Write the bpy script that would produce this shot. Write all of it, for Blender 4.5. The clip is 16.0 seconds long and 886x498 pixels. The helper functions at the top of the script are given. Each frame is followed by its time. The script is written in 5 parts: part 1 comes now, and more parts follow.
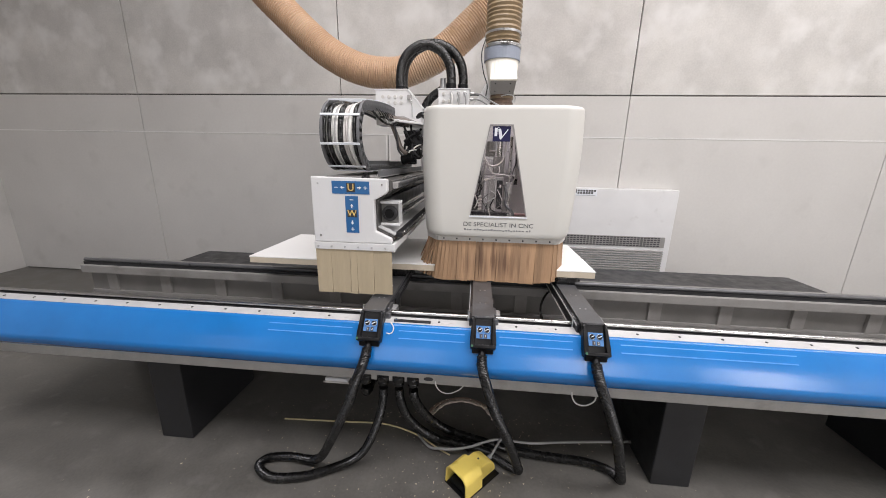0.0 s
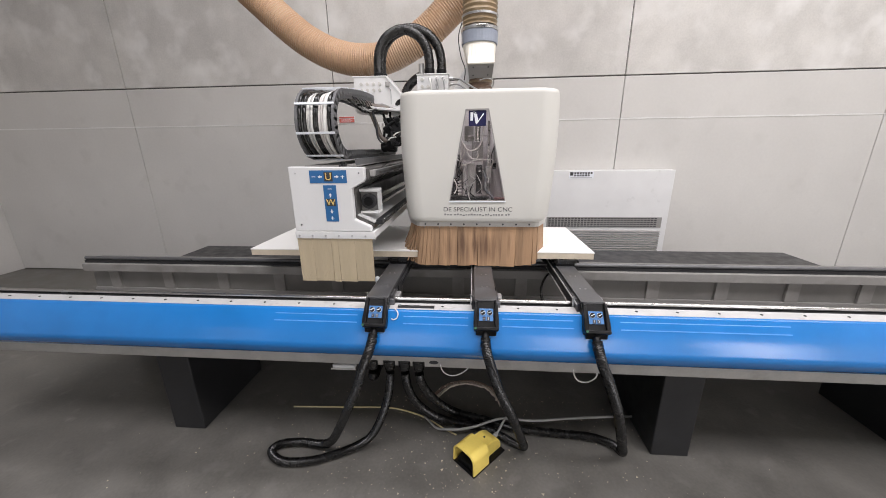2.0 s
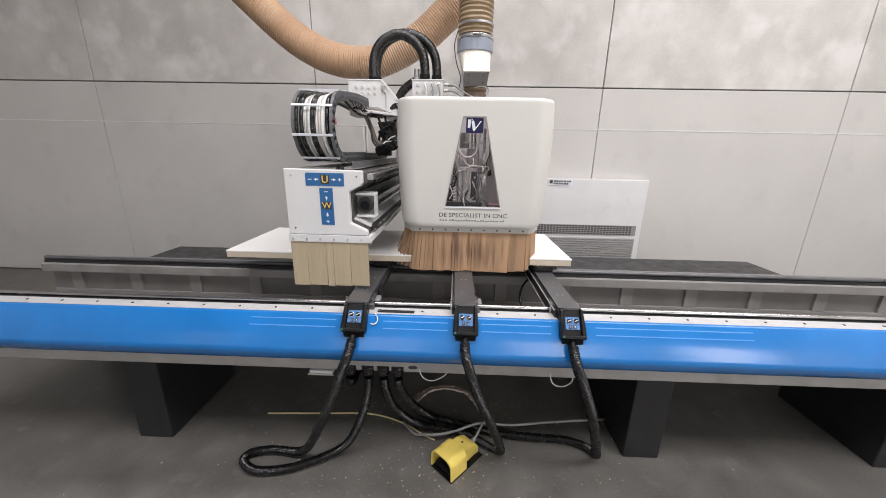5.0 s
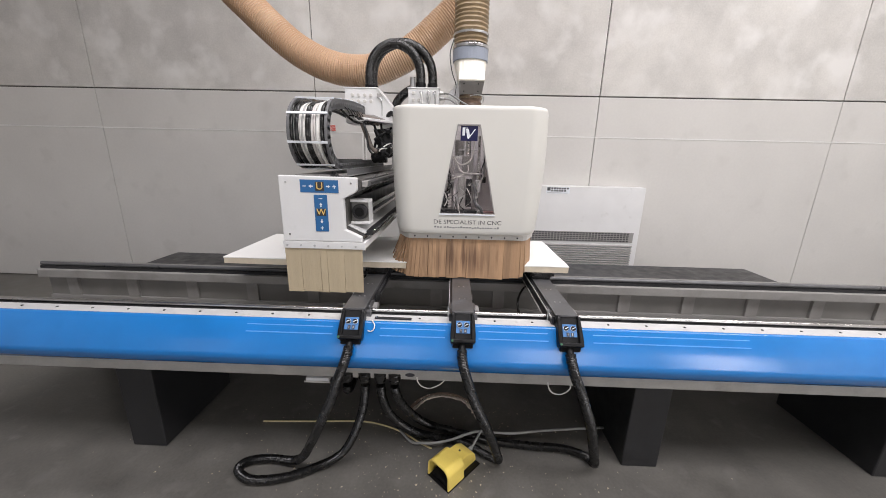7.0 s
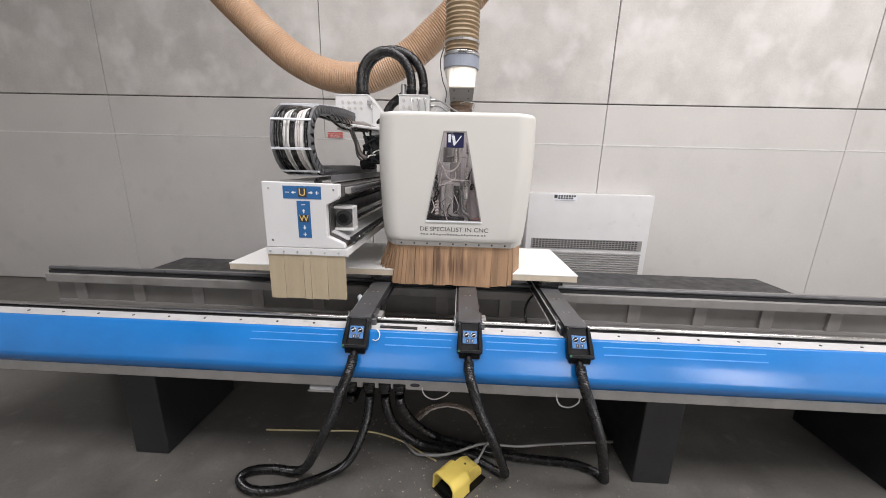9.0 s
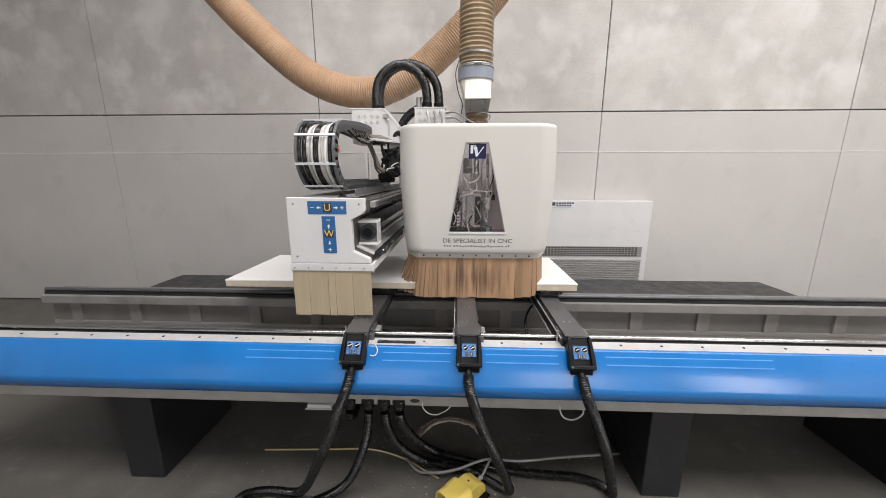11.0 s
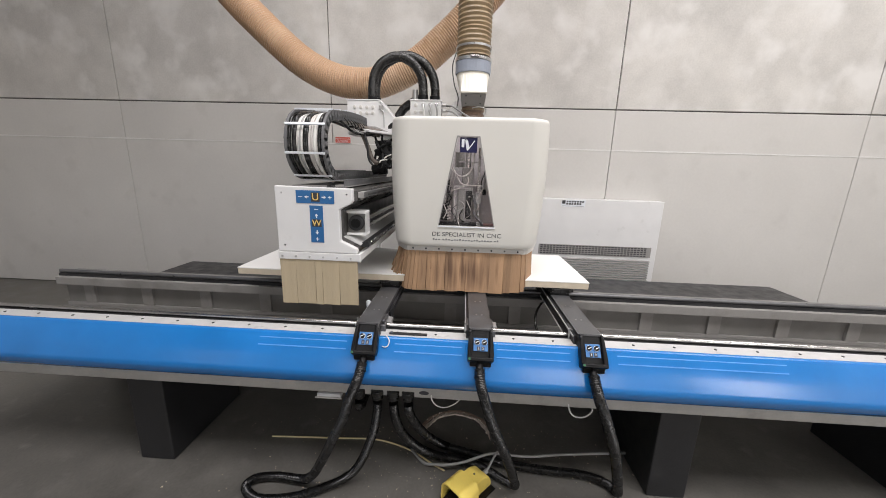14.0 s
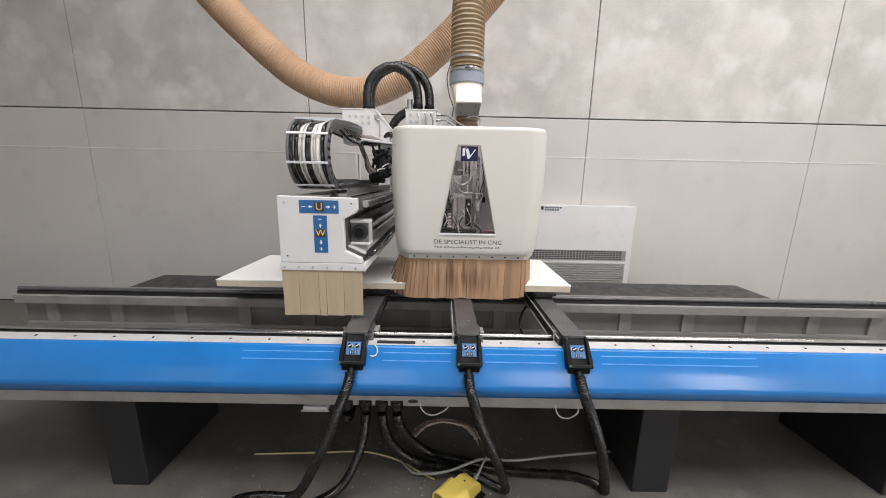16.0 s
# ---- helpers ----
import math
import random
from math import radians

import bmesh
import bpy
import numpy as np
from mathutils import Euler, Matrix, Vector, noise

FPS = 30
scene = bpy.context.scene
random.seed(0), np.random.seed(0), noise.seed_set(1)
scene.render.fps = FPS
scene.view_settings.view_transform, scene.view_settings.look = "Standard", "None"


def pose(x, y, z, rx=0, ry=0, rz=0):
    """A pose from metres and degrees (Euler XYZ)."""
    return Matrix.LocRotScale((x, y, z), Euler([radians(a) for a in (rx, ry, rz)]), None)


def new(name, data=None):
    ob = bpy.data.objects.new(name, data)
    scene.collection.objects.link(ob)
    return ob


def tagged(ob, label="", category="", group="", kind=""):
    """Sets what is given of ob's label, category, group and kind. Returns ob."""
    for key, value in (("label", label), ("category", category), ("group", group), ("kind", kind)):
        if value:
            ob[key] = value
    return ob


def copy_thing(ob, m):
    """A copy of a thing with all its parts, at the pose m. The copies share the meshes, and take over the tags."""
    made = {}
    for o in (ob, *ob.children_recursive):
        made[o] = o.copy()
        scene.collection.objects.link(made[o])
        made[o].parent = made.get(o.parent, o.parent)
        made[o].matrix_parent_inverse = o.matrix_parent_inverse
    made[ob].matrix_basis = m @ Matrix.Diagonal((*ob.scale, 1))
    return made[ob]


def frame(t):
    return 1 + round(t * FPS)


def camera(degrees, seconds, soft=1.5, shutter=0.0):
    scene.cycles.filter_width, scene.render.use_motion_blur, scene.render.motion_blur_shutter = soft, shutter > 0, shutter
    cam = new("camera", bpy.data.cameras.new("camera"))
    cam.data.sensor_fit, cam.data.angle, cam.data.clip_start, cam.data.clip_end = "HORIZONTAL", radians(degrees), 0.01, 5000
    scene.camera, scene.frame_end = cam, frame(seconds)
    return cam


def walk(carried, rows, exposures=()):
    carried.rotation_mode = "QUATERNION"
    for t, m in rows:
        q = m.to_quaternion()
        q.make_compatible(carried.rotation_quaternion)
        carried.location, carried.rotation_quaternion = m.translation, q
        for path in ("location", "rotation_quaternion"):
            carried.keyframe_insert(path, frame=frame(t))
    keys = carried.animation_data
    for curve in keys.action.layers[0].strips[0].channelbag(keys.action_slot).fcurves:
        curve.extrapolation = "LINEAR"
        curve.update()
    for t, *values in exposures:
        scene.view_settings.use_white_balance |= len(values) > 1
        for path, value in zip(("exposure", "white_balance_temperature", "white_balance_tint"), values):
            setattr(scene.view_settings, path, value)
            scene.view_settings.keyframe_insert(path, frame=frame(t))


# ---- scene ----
cam = camera(104.1, 16.0, soft=0.9)
# seconds, eye x y z, yaw to the left, pitch, lean
EYE = [
    (0, -0.033, -1.267, 1.498, 5.29, -14.46, 1.13),
    (0.5, -0.030, -1.261, 1.494, 4.84, -15.02, 0.78),
    (1, -0.035, -1.273, 1.500, 4.04, -15.14, 0.70),
    (1.5, -0.029, -1.273, 1.490, 4.45, -15.75, 0.34),
    (2, -0.046, -1.289, 1.493, 4.87, -16.44, -0.70),
    (2.5, -0.056, -1.285, 1.491, 4.87, -16.17, -0.50),
    (3, -0.057, -1.287, 1.491, 4.28, -16.50, 0.06),
    (3.5, -0.055, -1.292, 1.489, 2.91, -16.78, 0.52),
    (4, -0.050, -1.295, 1.492, 2.24, -16.68, 0.74),
    (6.5, -0.042, -1.294, 1.506, 1.27, -14.58, 1.35),
    (7, -0.040, -1.296, 1.504, 1.40, -14.74, 1.29),
    (7.5, -0.045, -1.295, 1.501, 2.31, -14.69, 0.86),
    (8, -0.048, -1.294, 1.503, 3.92, -14.58, 0.37),
    (8.5, -0.051, -1.293, 1.499, 3.77, -14.05, 0.57),
    (9, -0.048, -1.274, 1.506, 2.31, -13.70, 1.50),
    (9.2, -0.040, -1.280, 1.496, -0.25, -12.76, 2.30),
    (11.3, -0.029, -1.254, 1.512, 2.60, -11.89, -0.13),
    (11.5, -0.027, -1.254, 1.511, 1.83, -11.70, -0.09),
    (12, -0.024, -1.259, 1.510, -0.01, -11.53, 0.79),
    (12.5, -0.022, -1.259, 1.503, 0.76, -11.91, 1.43),
    (13, -0.024, -1.257, 1.502, 2.45, -13.02, 0.99),
    (13.5, -0.031, -1.251, 1.504, 3.94, -13.57, 1.04),
    (14, -0.076, -1.257, 1.503, 3.05, -12.88, 1.67),
    (14.5, -0.128, -1.265, 1.502, 3.68, -12.71, 1.28),
    (15, -0.125, -1.266, 1.505, 3.83, -12.50, 1.07),
    (15.5, -0.109, -1.272, 1.507, 2.67, -11.82, 1.06),
    (16, -0.105, -1.271, 1.503, -0.42, -11.56, 1.18),
]
walk(cam, [(t, pose(x, y, z, 90 + p, 0, w) @ pose(0, 0, 0, 0, 0, r)) for t, x, y, z, w, p, r in EYE],
     exposures=[(0.0, -0.05, 6450, 13.5), (9.2, -0.05, 6450, 13.5), (11.3, -0.12, 6540, 12), (16.0, -0.12, 6540, 12)])

# ---- world and light ----
world = bpy.data.worlds.new("sky")
scene.world = world
world.use_nodes = True
wn = world.node_tree.nodes
sky = wn.new("ShaderNodeTexSky")
sky.sky_type = "NISHITA"
sky.sun_disc = False
sky.sun_elevation, sky.sun_rotation = radians(42), radians(150)
world.node_tree.links.new(sky.outputs[0], wn["Background"].inputs[0])
wn["Background"].inputs[1].default_value = 0.10


def area_lamp(name, m, sx, sy, watts, colour):
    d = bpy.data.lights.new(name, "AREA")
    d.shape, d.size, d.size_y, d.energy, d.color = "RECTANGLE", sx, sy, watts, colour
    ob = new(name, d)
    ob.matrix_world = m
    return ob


# lamps standing in for sky in unseen, added roof openings, shifted east
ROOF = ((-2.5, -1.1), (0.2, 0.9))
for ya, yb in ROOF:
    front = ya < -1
    area_lamp("added_roof_lamp", pose(1.5 if front else 1.9, (ya + yb) / 2, 5.0), 8.0 if front else 7.2, yb - ya - 0.1, 300 if front else 165, (1.0, 0.975, 0.96))
# unseen windows behind the walk, placed for the cover's glare, watts rising eastward
WINDOWS = ((-5.3, -3.7), (-2.1, -0.5), (1.1, 2.7), (4.2, 5.6))
for (xa, xb), watts in zip(WINDOWS, (4, 13, 32, 50)):
    area_lamp("window_daylight", pose((xa + xb) / 2, -4.93, 2.15, 90, 0, 0), xb - xa - 0.05, 1.6, watts, (1.0, 0.985, 0.96))


# ---- materials ----
def material(name, colour, rough=0.5, metal=0.0, var=0.08, scale=6.0, fine=120.0, bump=0.05, rand=0.0, stain=None, coat=0.0, rvar=0.12, spec=0.5, stretch=None):
    """Procedural surface: base colour with coarse and fine variation, uneven gloss and fine relief."""
    m = bpy.data.materials.new(name)
    m.use_nodes = True
    nt = m.node_tree
    n, l = nt.nodes, nt.links
    b = n["Principled BSDF"]
    tc = n.new("ShaderNodeTexCoord")
    a = n.new("ShaderNodeTexNoise")
    a.inputs["Scale"].default_value, a.inputs["Detail"].default_value = scale, 6
    f = n.new("ShaderNodeTexNoise")
    f.inputs["Scale"].default_value, f.inputs["Detail"].default_value = fine, 4
    grain = tc.outputs["Object"]
    if stretch:
        sm = n.new("ShaderNodeMapping")
        sm.inputs["Scale"].default_value = stretch
        l.new(grain, sm.inputs[0])
        grain = sm.outputs[0]
    l.new(grain, a.inputs["Vector"])
    l.new(grain, f.inputs["Vector"])
    add = n.new("ShaderNodeMath")
    add.operation = "MULTIPLY_ADD"
    add.inputs[1].default_value = 0.4
    l.new(f.outputs[0], add.inputs[0])
    l.new(a.outputs[0], add.inputs[2])
    mr = n.new("ShaderNodeMapRange")
    mr.inputs[1].default_value, mr.inputs[2].default_value = 0.4, 1.0
    mr.inputs[3].default_value, mr.inputs[4].default_value = 1 - var, 1 + var
    l.new(add.outputs[0], mr.inputs[0])
    val = mr.outputs[0]
    if rand:
        oi = n.new("ShaderNodeObjectInfo")
        rr = n.new("ShaderNodeMapRange")
        rr.inputs[3].default_value, rr.inputs[4].default_value = 1 - rand, 1 + rand
        l.new(oi.outputs["Random"], rr.inputs[0])
        mu = n.new("ShaderNodeMath")
        mu.operation = "MULTIPLY"
        l.new(val, mu.inputs[0])
        l.new(rr.outputs[0], mu.inputs[1])
        val = mu.outputs[0]
    sc = n.new("ShaderNodeVectorMath")
    sc.operation = "SCALE"
    sc.inputs[0].default_value = colour
    l.new(val, sc.inputs["Scale"])
    out = sc.outputs[0]
    if stain:
        sc_col, sc_scale, lo, hi = stain
        st = n.new("ShaderNodeTexNoise")
        st.inputs["Scale"].default_value, st.inputs["Detail"].default_value = sc_scale, 8
        l.new(tc.outputs["Object"], st.inputs["Vector"])
        sm = n.new("ShaderNodeMapRange")
        sm.inputs[1].default_value, sm.inputs[2].default_value = lo, hi
        l.new(st.outputs[0], sm.inputs[0])
        mx = n.new("ShaderNodeMix")
        mx.data_type = "RGBA"
        l.new(sm.outputs[0], mx.inputs["Factor"])
        l.new(out, mx.inputs["A"])
        mx.inputs["B"].default_value = (*sc_col, 1)
        out = mx.outputs["Result"]
    l.new(out, b.inputs["Base Color"])
    ra = n.new("ShaderNodeMapRange")
    ra.inputs[1].default_value, ra.inputs[2].default_value = 0.3, 0.75
    ra.inputs[3].default_value, ra.inputs[4].default_value = max(rough - rvar, 0.03), min(rough + rvar, 1)
    l.new(a.outputs[0], ra.inputs[0])
    l.new(ra.outputs[0], b.inputs["Roughness"])
    b.inputs["Metallic"].default_value = metal
    b.inputs["Coat Weight"].default_value, b.inputs["Coat Roughness"].default_value = coat, 0.22
    b.inputs["Specular IOR Level"].default_value = spec
    bp = n.new("ShaderNodeBump")
    bp.inputs["Strength"].default_value, bp.inputs["Distance"].default_value = bump, 0.004
    l.new(f.outputs[0], bp.inputs["Height"])
    l.new(bp.outputs[0], b.inputs["Normal"])
    return m


cream = material("cream_lacquer", (0.625, 0.612, 0.572), 0.38, var=0.03, scale=3, fine=300, bump=0.03)
white_paint = material("white_paint", (0.70, 0.697, 0.695), 0.42, var=0.05, scale=5, fine=200, bump=0.04, stain=((0.45, 0.44, 0.42), 9, 0.62, 0.95))
grey_paint = material("grey_paint", (0.30, 0.29, 0.28), 0.45, var=0.07, scale=5, stain=((0.25, 0.24, 0.22), 7, 0.58, 0.9))
dark_steel = material("dark_steel", (0.036, 0.036, 0.038), 0.42, metal=0.4, var=0.2, scale=14, bump=0.1)
arm_grey = material("machined_grey_casting", (0.10, 0.096, 0.092), 0.30, metal=0.55, var=0.14, scale=9, bump=0.06, stretch=(1, 0.25, 1))
steel = material("brushed_steel", (0.52, 0.52, 0.52), 0.33, metal=0.9, var=0.12, scale=12, bump=0.08)
rear_grey = material("dusty_dark_grey_sheet", (0.20, 0.192, 0.183), 0.45, var=0.15, scale=6, stain=((0.25, 0.24, 0.23), 5, 0.5, 0.8))
clamp_grey = material("pale_grey_strip", (0.56, 0.54, 0.51), 0.45, var=0.08, scale=12)
chrome = material("polished_rail_steel", (0.52, 0.51, 0.50), 0.20, metal=1.0, var=0.12, scale=9)
aluminium = material("anodised_aluminium", (0.15, 0.15, 0.155), 0.42, metal=0.75, var=0.14, scale=16, bump=0.08)
alu_white = material("pale_aluminium_strip", (0.55, 0.55, 0.545), 0.4, metal=0.15, var=0.1, scale=18, stain=((0.35, 0.34, 0.32), 22, 0.6, 0.85))
blue = material("blue_cover_paint", (0.010, 0.172, 0.51), 0.19, var=0.12, scale=4, fine=260, bump=0.015, coat=0.35, spec=0.5, rvar=0.06, stain=((0.004, 0.15, 0.46), 9, 0.60, 0.9))
fold_glint = material("pale_blue_fold_glint", (0.075, 0.29, 0.68), 0.4, var=0.2, scale=20)
black_plastic = material("black_plastic", (0.006, 0.006, 0.0065), 0.36, var=0.2, scale=20, bump=0.08, spec=0.22)
black_rubber = material("black_corrugated_rubber", (0.006, 0.0058, 0.0057), 0.27, var=0.25, scale=20, fine=300, bump=0.04, spec=0.6, rvar=0.05)
chain_grey = material("chain_grey_plastic", (0.13, 0.13, 0.135), 0.5, var=0.2, scale=18, stain=((0.28, 0.27, 0.25), 25, 0.6, 0.9))
cable_white = material("white_cable", (0.72, 0.71, 0.68), 0.5, var=0.08)
cable_grey = material("grey_cable", (0.33, 0.33, 0.32), 0.5, var=0.1)
tan_duct = material("tan_plastic_duct", (0.50, 0.33, 0.21), 0.36, var=0.10, scale=4, bump=0.04, stain=((0.57, 0.41, 0.28), 3, 0.5, 0.75))
port_cream = material("cream_white_plastic", (0.72, 0.69, 0.61), 0.45, var=0.03)
sleeve_brown = material("dark_brown_sleeve", (0.15, 0.10, 0.072), 0.16, var=0.4, scale=26, bump=0.2, spec=0.8)
brown_hose = material("brown_translucent_hose", (0.26, 0.19, 0.11), 0.4, var=0.25, scale=14)
brush_brown = material("brown_brush_bristle", (0.385, 0.24, 0.139), 0.8, var=0.26, scale=22, fine=420, bump=0.5, rand=0.2, stretch=(1, 1, 0.03))


def scorch(m, centre, size, colour):
    """A burnt patch of its own shape on the bristles."""
    n, l = m.node_tree.nodes, m.node_tree.links
    b = n["Principled BSDF"]
    src = b.inputs["Base Color"].links[0].from_socket
    tc = n.new("ShaderNodeTexCoord")
    mp = n.new("ShaderNodeMapping")
    mp.vector_type = "TEXTURE"
    mp.inputs["Location"].default_value, mp.inputs["Scale"].default_value = centre, size
    gr = n.new("ShaderNodeTexGradient")
    gr.gradient_type = "SPHERICAL"
    no = n.new("ShaderNodeTexNoise")
    no.inputs["Scale"].default_value, no.inputs["Detail"].default_value = 48, 3
    st = n.new("ShaderNodeMapping")
    st.inputs["Scale"].default_value = (1, 1, 0.045)
    mu = n.new("ShaderNodeMath")
    mu.operation = "MULTIPLY"
    mr = n.new("ShaderNodeMapRange")
    mr.inputs[1].default_value, mr.inputs[2].default_value, mr.inputs[4].default_value = 0.27, 0.50, 0.8
    mx = n.new("ShaderNodeMix")
    mx.data_type = "RGBA"
    mx.inputs["B"].default_value = (*colour, 1)
    l.new(tc.outputs["Object"], mp.inputs[0])
    l.new(mp.outputs[0], gr.inputs[0])
    l.new(tc.outputs["Object"], st.inputs[0])
    l.new(st.outputs[0], no.inputs["Vector"])
    l.new(gr.outputs["Fac"], mu.inputs[0])
    l.new(no.outputs[0], mu.inputs[1])
    l.new(mu.outputs[0], mr.inputs[0])
    l.new(mr.outputs[0], mx.inputs["Factor"])
    l.new(src, mx.inputs["A"])
    l.new(mx.outputs["Result"], b.inputs["Base Color"])


scorch(brush_brown, (-0.02, 0.48, 0.99), (0.40, 0.4, 0.26), (0.10, 0.052, 0.034))
brush_tan = material("khaki_brush_bristle", (0.45, 0.37, 0.25), 0.8, var=0.10, scale=30, fine=420, bump=0.4, rand=0.05, stretch=(1, 1, 0.05))
melamine = material("white_melamine_board", (0.88, 0.87, 0.845), 0.5, var=0.03, scale=5)
board_edge = material("pale_board_edge", (0.62, 0.54, 0.42), 0.7, var=0.1, scale=30, fine=300, bump=0.15)
logo_navy = material("navy_sticker", (0.010, 0.010, 0.062), 0.45, var=0.05, spec=0.3)
label_blue = material("blue_label_sticker", (0.025, 0.13, 0.33), 0.42, var=0.05)
label_white = material("white_print", (0.75, 0.78, 0.82), 0.5, var=0.03)
flange_grey = material("dusty_grey_flange", (0.26, 0.25, 0.238), 0.48, var=0.12, scale=6, stain=((0.16, 0.15, 0.14), 7, 0.55, 0.85))
steel_clamp = material("worn_clamp_steel", (0.30, 0.295, 0.29), 0.4, metal=0.3, var=0.15, scale=20)
boot_brown = material("brown_grey_rubber", (0.13, 0.108, 0.092), 0.5, var=0.2, scale=20, bump=0.06)
ink_soft = material("faded_grey_ink", (0.17, 0.17, 0.175), 0.6, var=0.03)
ink = material("dark_ink", (0.04, 0.04, 0.045), 0.6, var=0.03)
gold = material("gold_letter", (0.72, 0.50, 0.16), 0.4, var=0.05)
concrete = material("grey_concrete_wall", (0.53, 0.513, 0.485), 0.85, var=0.2, scale=2.9, fine=60, bump=0.12, rand=0.06, stain=((0.67, 0.655, 0.63), 2.3, 0.50, 0.66))
joint_dark = material("dark_joint", (0.10, 0.095, 0.09), 0.9)
plaster = material("pale_wall_paint", (0.57, 0.555, 0.53), 0.85, var=0.07, scale=1.5, fine=40, bump=0.08, stain=((0.50, 0.485, 0.46), 3.1, 0.58, 0.8))
floor_mat = material("dark_concrete_floor", (0.135, 0.128, 0.115), 0.46, var=0.3, scale=5, fine=70, bump=0.25, stain=((0.19, 0.18, 0.165), 9, 0.58, 0.8))
crumb = material("crumbled_mortar", (0.68, 0.60, 0.52), 0.9, var=0.3, scale=30, bump=0.4, rand=0.2)
crumb_brown = material("brown_crumbled_edge", (0.36, 0.27, 0.21), 0.9, var=0.3, scale=30, bump=0.4)
chip_pale = material("pale_sawdust", (0.55, 0.48, 0.36), 0.9, var=0.2)
yellow = material("yellow_plastic", (0.86, 0.66, 0.15), 0.36, var=0.06, scale=10, stain=((0.60, 0.47, 0.16), 16, 0.6, 0.85))
cable_yellow = material("cream_yellow_cable", (0.74, 0.66, 0.38), 0.45, var=0.1)
sign_red = material("red_sign_print", (0.55, 0.13, 0.10), 0.5, var=0.06)
led_green = material("green_button", (0.03, 0.12, 0.06), 0.35, var=0.05)
burgundy = material("dull_brass", (0.20, 0.145, 0.085), 0.4, metal=0.5)


def glass(name, tint=(0.95, 0.97, 0.97)):
    m = bpy.data.materials.new(name)
    m.use_nodes = True
    b = m.node_tree.nodes["Principled BSDF"]
    b.inputs["Base Color"].default_value = (*tint, 1)
    b.inputs["Roughness"].default_value = 0.03
    b.inputs["Transmission Weight"].default_value = 1.0
    b.inputs["IOR"].default_value = 1.22
    return m


pane_glass = glass("clear_acrylic", (0.91, 0.885, 0.895))
mauve_plate = material("dull_mauve_grey_plate", (0.47, 0.445, 0.45), 0.38, var=0.14, scale=10)
dull_pink = material("dull_pink_paint", (0.30, 0.17, 0.165), 0.45, var=0.12)
cable_dull = material("dusty_white_cable", (0.58, 0.55, 0.53), 0.5, var=0.12)


# ---- building helpers ----
def part(name, bm, mat, parent=None, label="", bevel=0.0, smooth=False, kind="", segs=2):
    """Link a bmesh as one mesh object under a thing or a part."""
    me = bpy.data.meshes.new(name)
    bmesh.ops.recalc_face_normals(bm, faces=bm.faces)
    if smooth:
        for f in bm.faces:
            f.smooth = True
    bm.to_mesh(me)
    bm.free()
    if smooth:
        me.set_sharp_from_angle(angle=radians(48))
    me.materials.append(mat)
    ob = new(name, me)
    if parent:
        ob.parent = parent
    if bevel:
        mod = ob.modifiers.new("bevel", "BEVEL")
        mod.width, mod.segments, mod.limit_method, mod.angle_limit = bevel, segs, "ANGLE", radians(40)
    return tagged(ob, label, kind=kind)


def share(name, src, parent, m, label=""):
    """Another object on the same mesh."""
    ob = new(name, src.data)
    ob.parent = parent
    ob.matrix_basis = m
    return tagged(ob, label)


def thing(name, label, category, group="", kind="", at=(0, 0, 0)):
    ob = new(name)
    ob.location = at
    ob.empty_display_size = 0.1
    return tagged(ob, label, category, group, kind)


def box(x0, x1, y0, y1, z0, z1, bm=None):
    bm = bm or bmesh.new()
    m = Matrix.Translation(((x0 + x1) / 2, (y0 + y1) / 2, (z0 + z1) / 2)) @ Matrix.Diagonal((x1 - x0, y1 - y0, z1 - z0, 1))
    bmesh.ops.create_cube(bm, size=1, matrix=m)
    return bm


def prism(outline, axis, a, b, bm=None):
    """A polygon extruded along an axis. The outline is given in the other two axes, in their order x, y, z."""
    bm = bm or bmesh.new()

    def place(u, v, w):
        return {"x": (w, u, v), "y": (u, w, v), "z": (u, v, w)}[axis]
    lo = [bm.verts.new(place(u, v, a)) for u, v in outline]
    hi = [bm.verts.new(place(u, v, b)) for u, v in outline]
    k = len(outline)
    bm.faces.new(lo)
    bm.faces.new(hi[::-1])
    for i in range(k):
        bm.faces.new((lo[i], lo[(i + 1) % k], hi[(i + 1) % k], hi[i]))
    return bm


def rod(p, q, r, seg=16, bm=None, r2=None):
    bm = bm or bmesh.new()
    p, q = Vector(p), Vector(q)
    turn = (q - p).to_track_quat("Z", "Y").to_matrix().to_4x4()
    bmesh.ops.create_cone(bm, cap_ends=True, segments=seg, radius1=r, radius2=r if r2 is None else r2, depth=(q - p).length,
                          matrix=Matrix.Translation((p + q) / 2) @ turn)
    return bm


def spline(points, step):
    """Points at even steps along a smooth curve through the given points."""
    p = [Vector(q) for q in points]
    p = [2 * p[0] - p[1]] + p + [2 * p[-1] - p[-2]]
    fine = []
    for i in range(1, len(p) - 2):
        for k in range(40):
            t = k / 40
            a, b, c, d = p[i - 1], p[i], p[i + 1], p[i + 2]
            fine.append(0.5 * (2 * b + (c - a) * t + (2 * a - 5 * b + 4 * c - d) * t * t + (3 * b - a - 3 * c + d) * t ** 3))
    fine.append(p[-2])
    out, left = [fine[0]], step
    for a, b in zip(fine, fine[1:]):
        run = (b - a).length
        while run >= left and run > 1e-9:
            a = a + (b - a) * (left / run)
            out.append(a.copy())
            run, left = (b - a).length, step
        left -= run
    return out


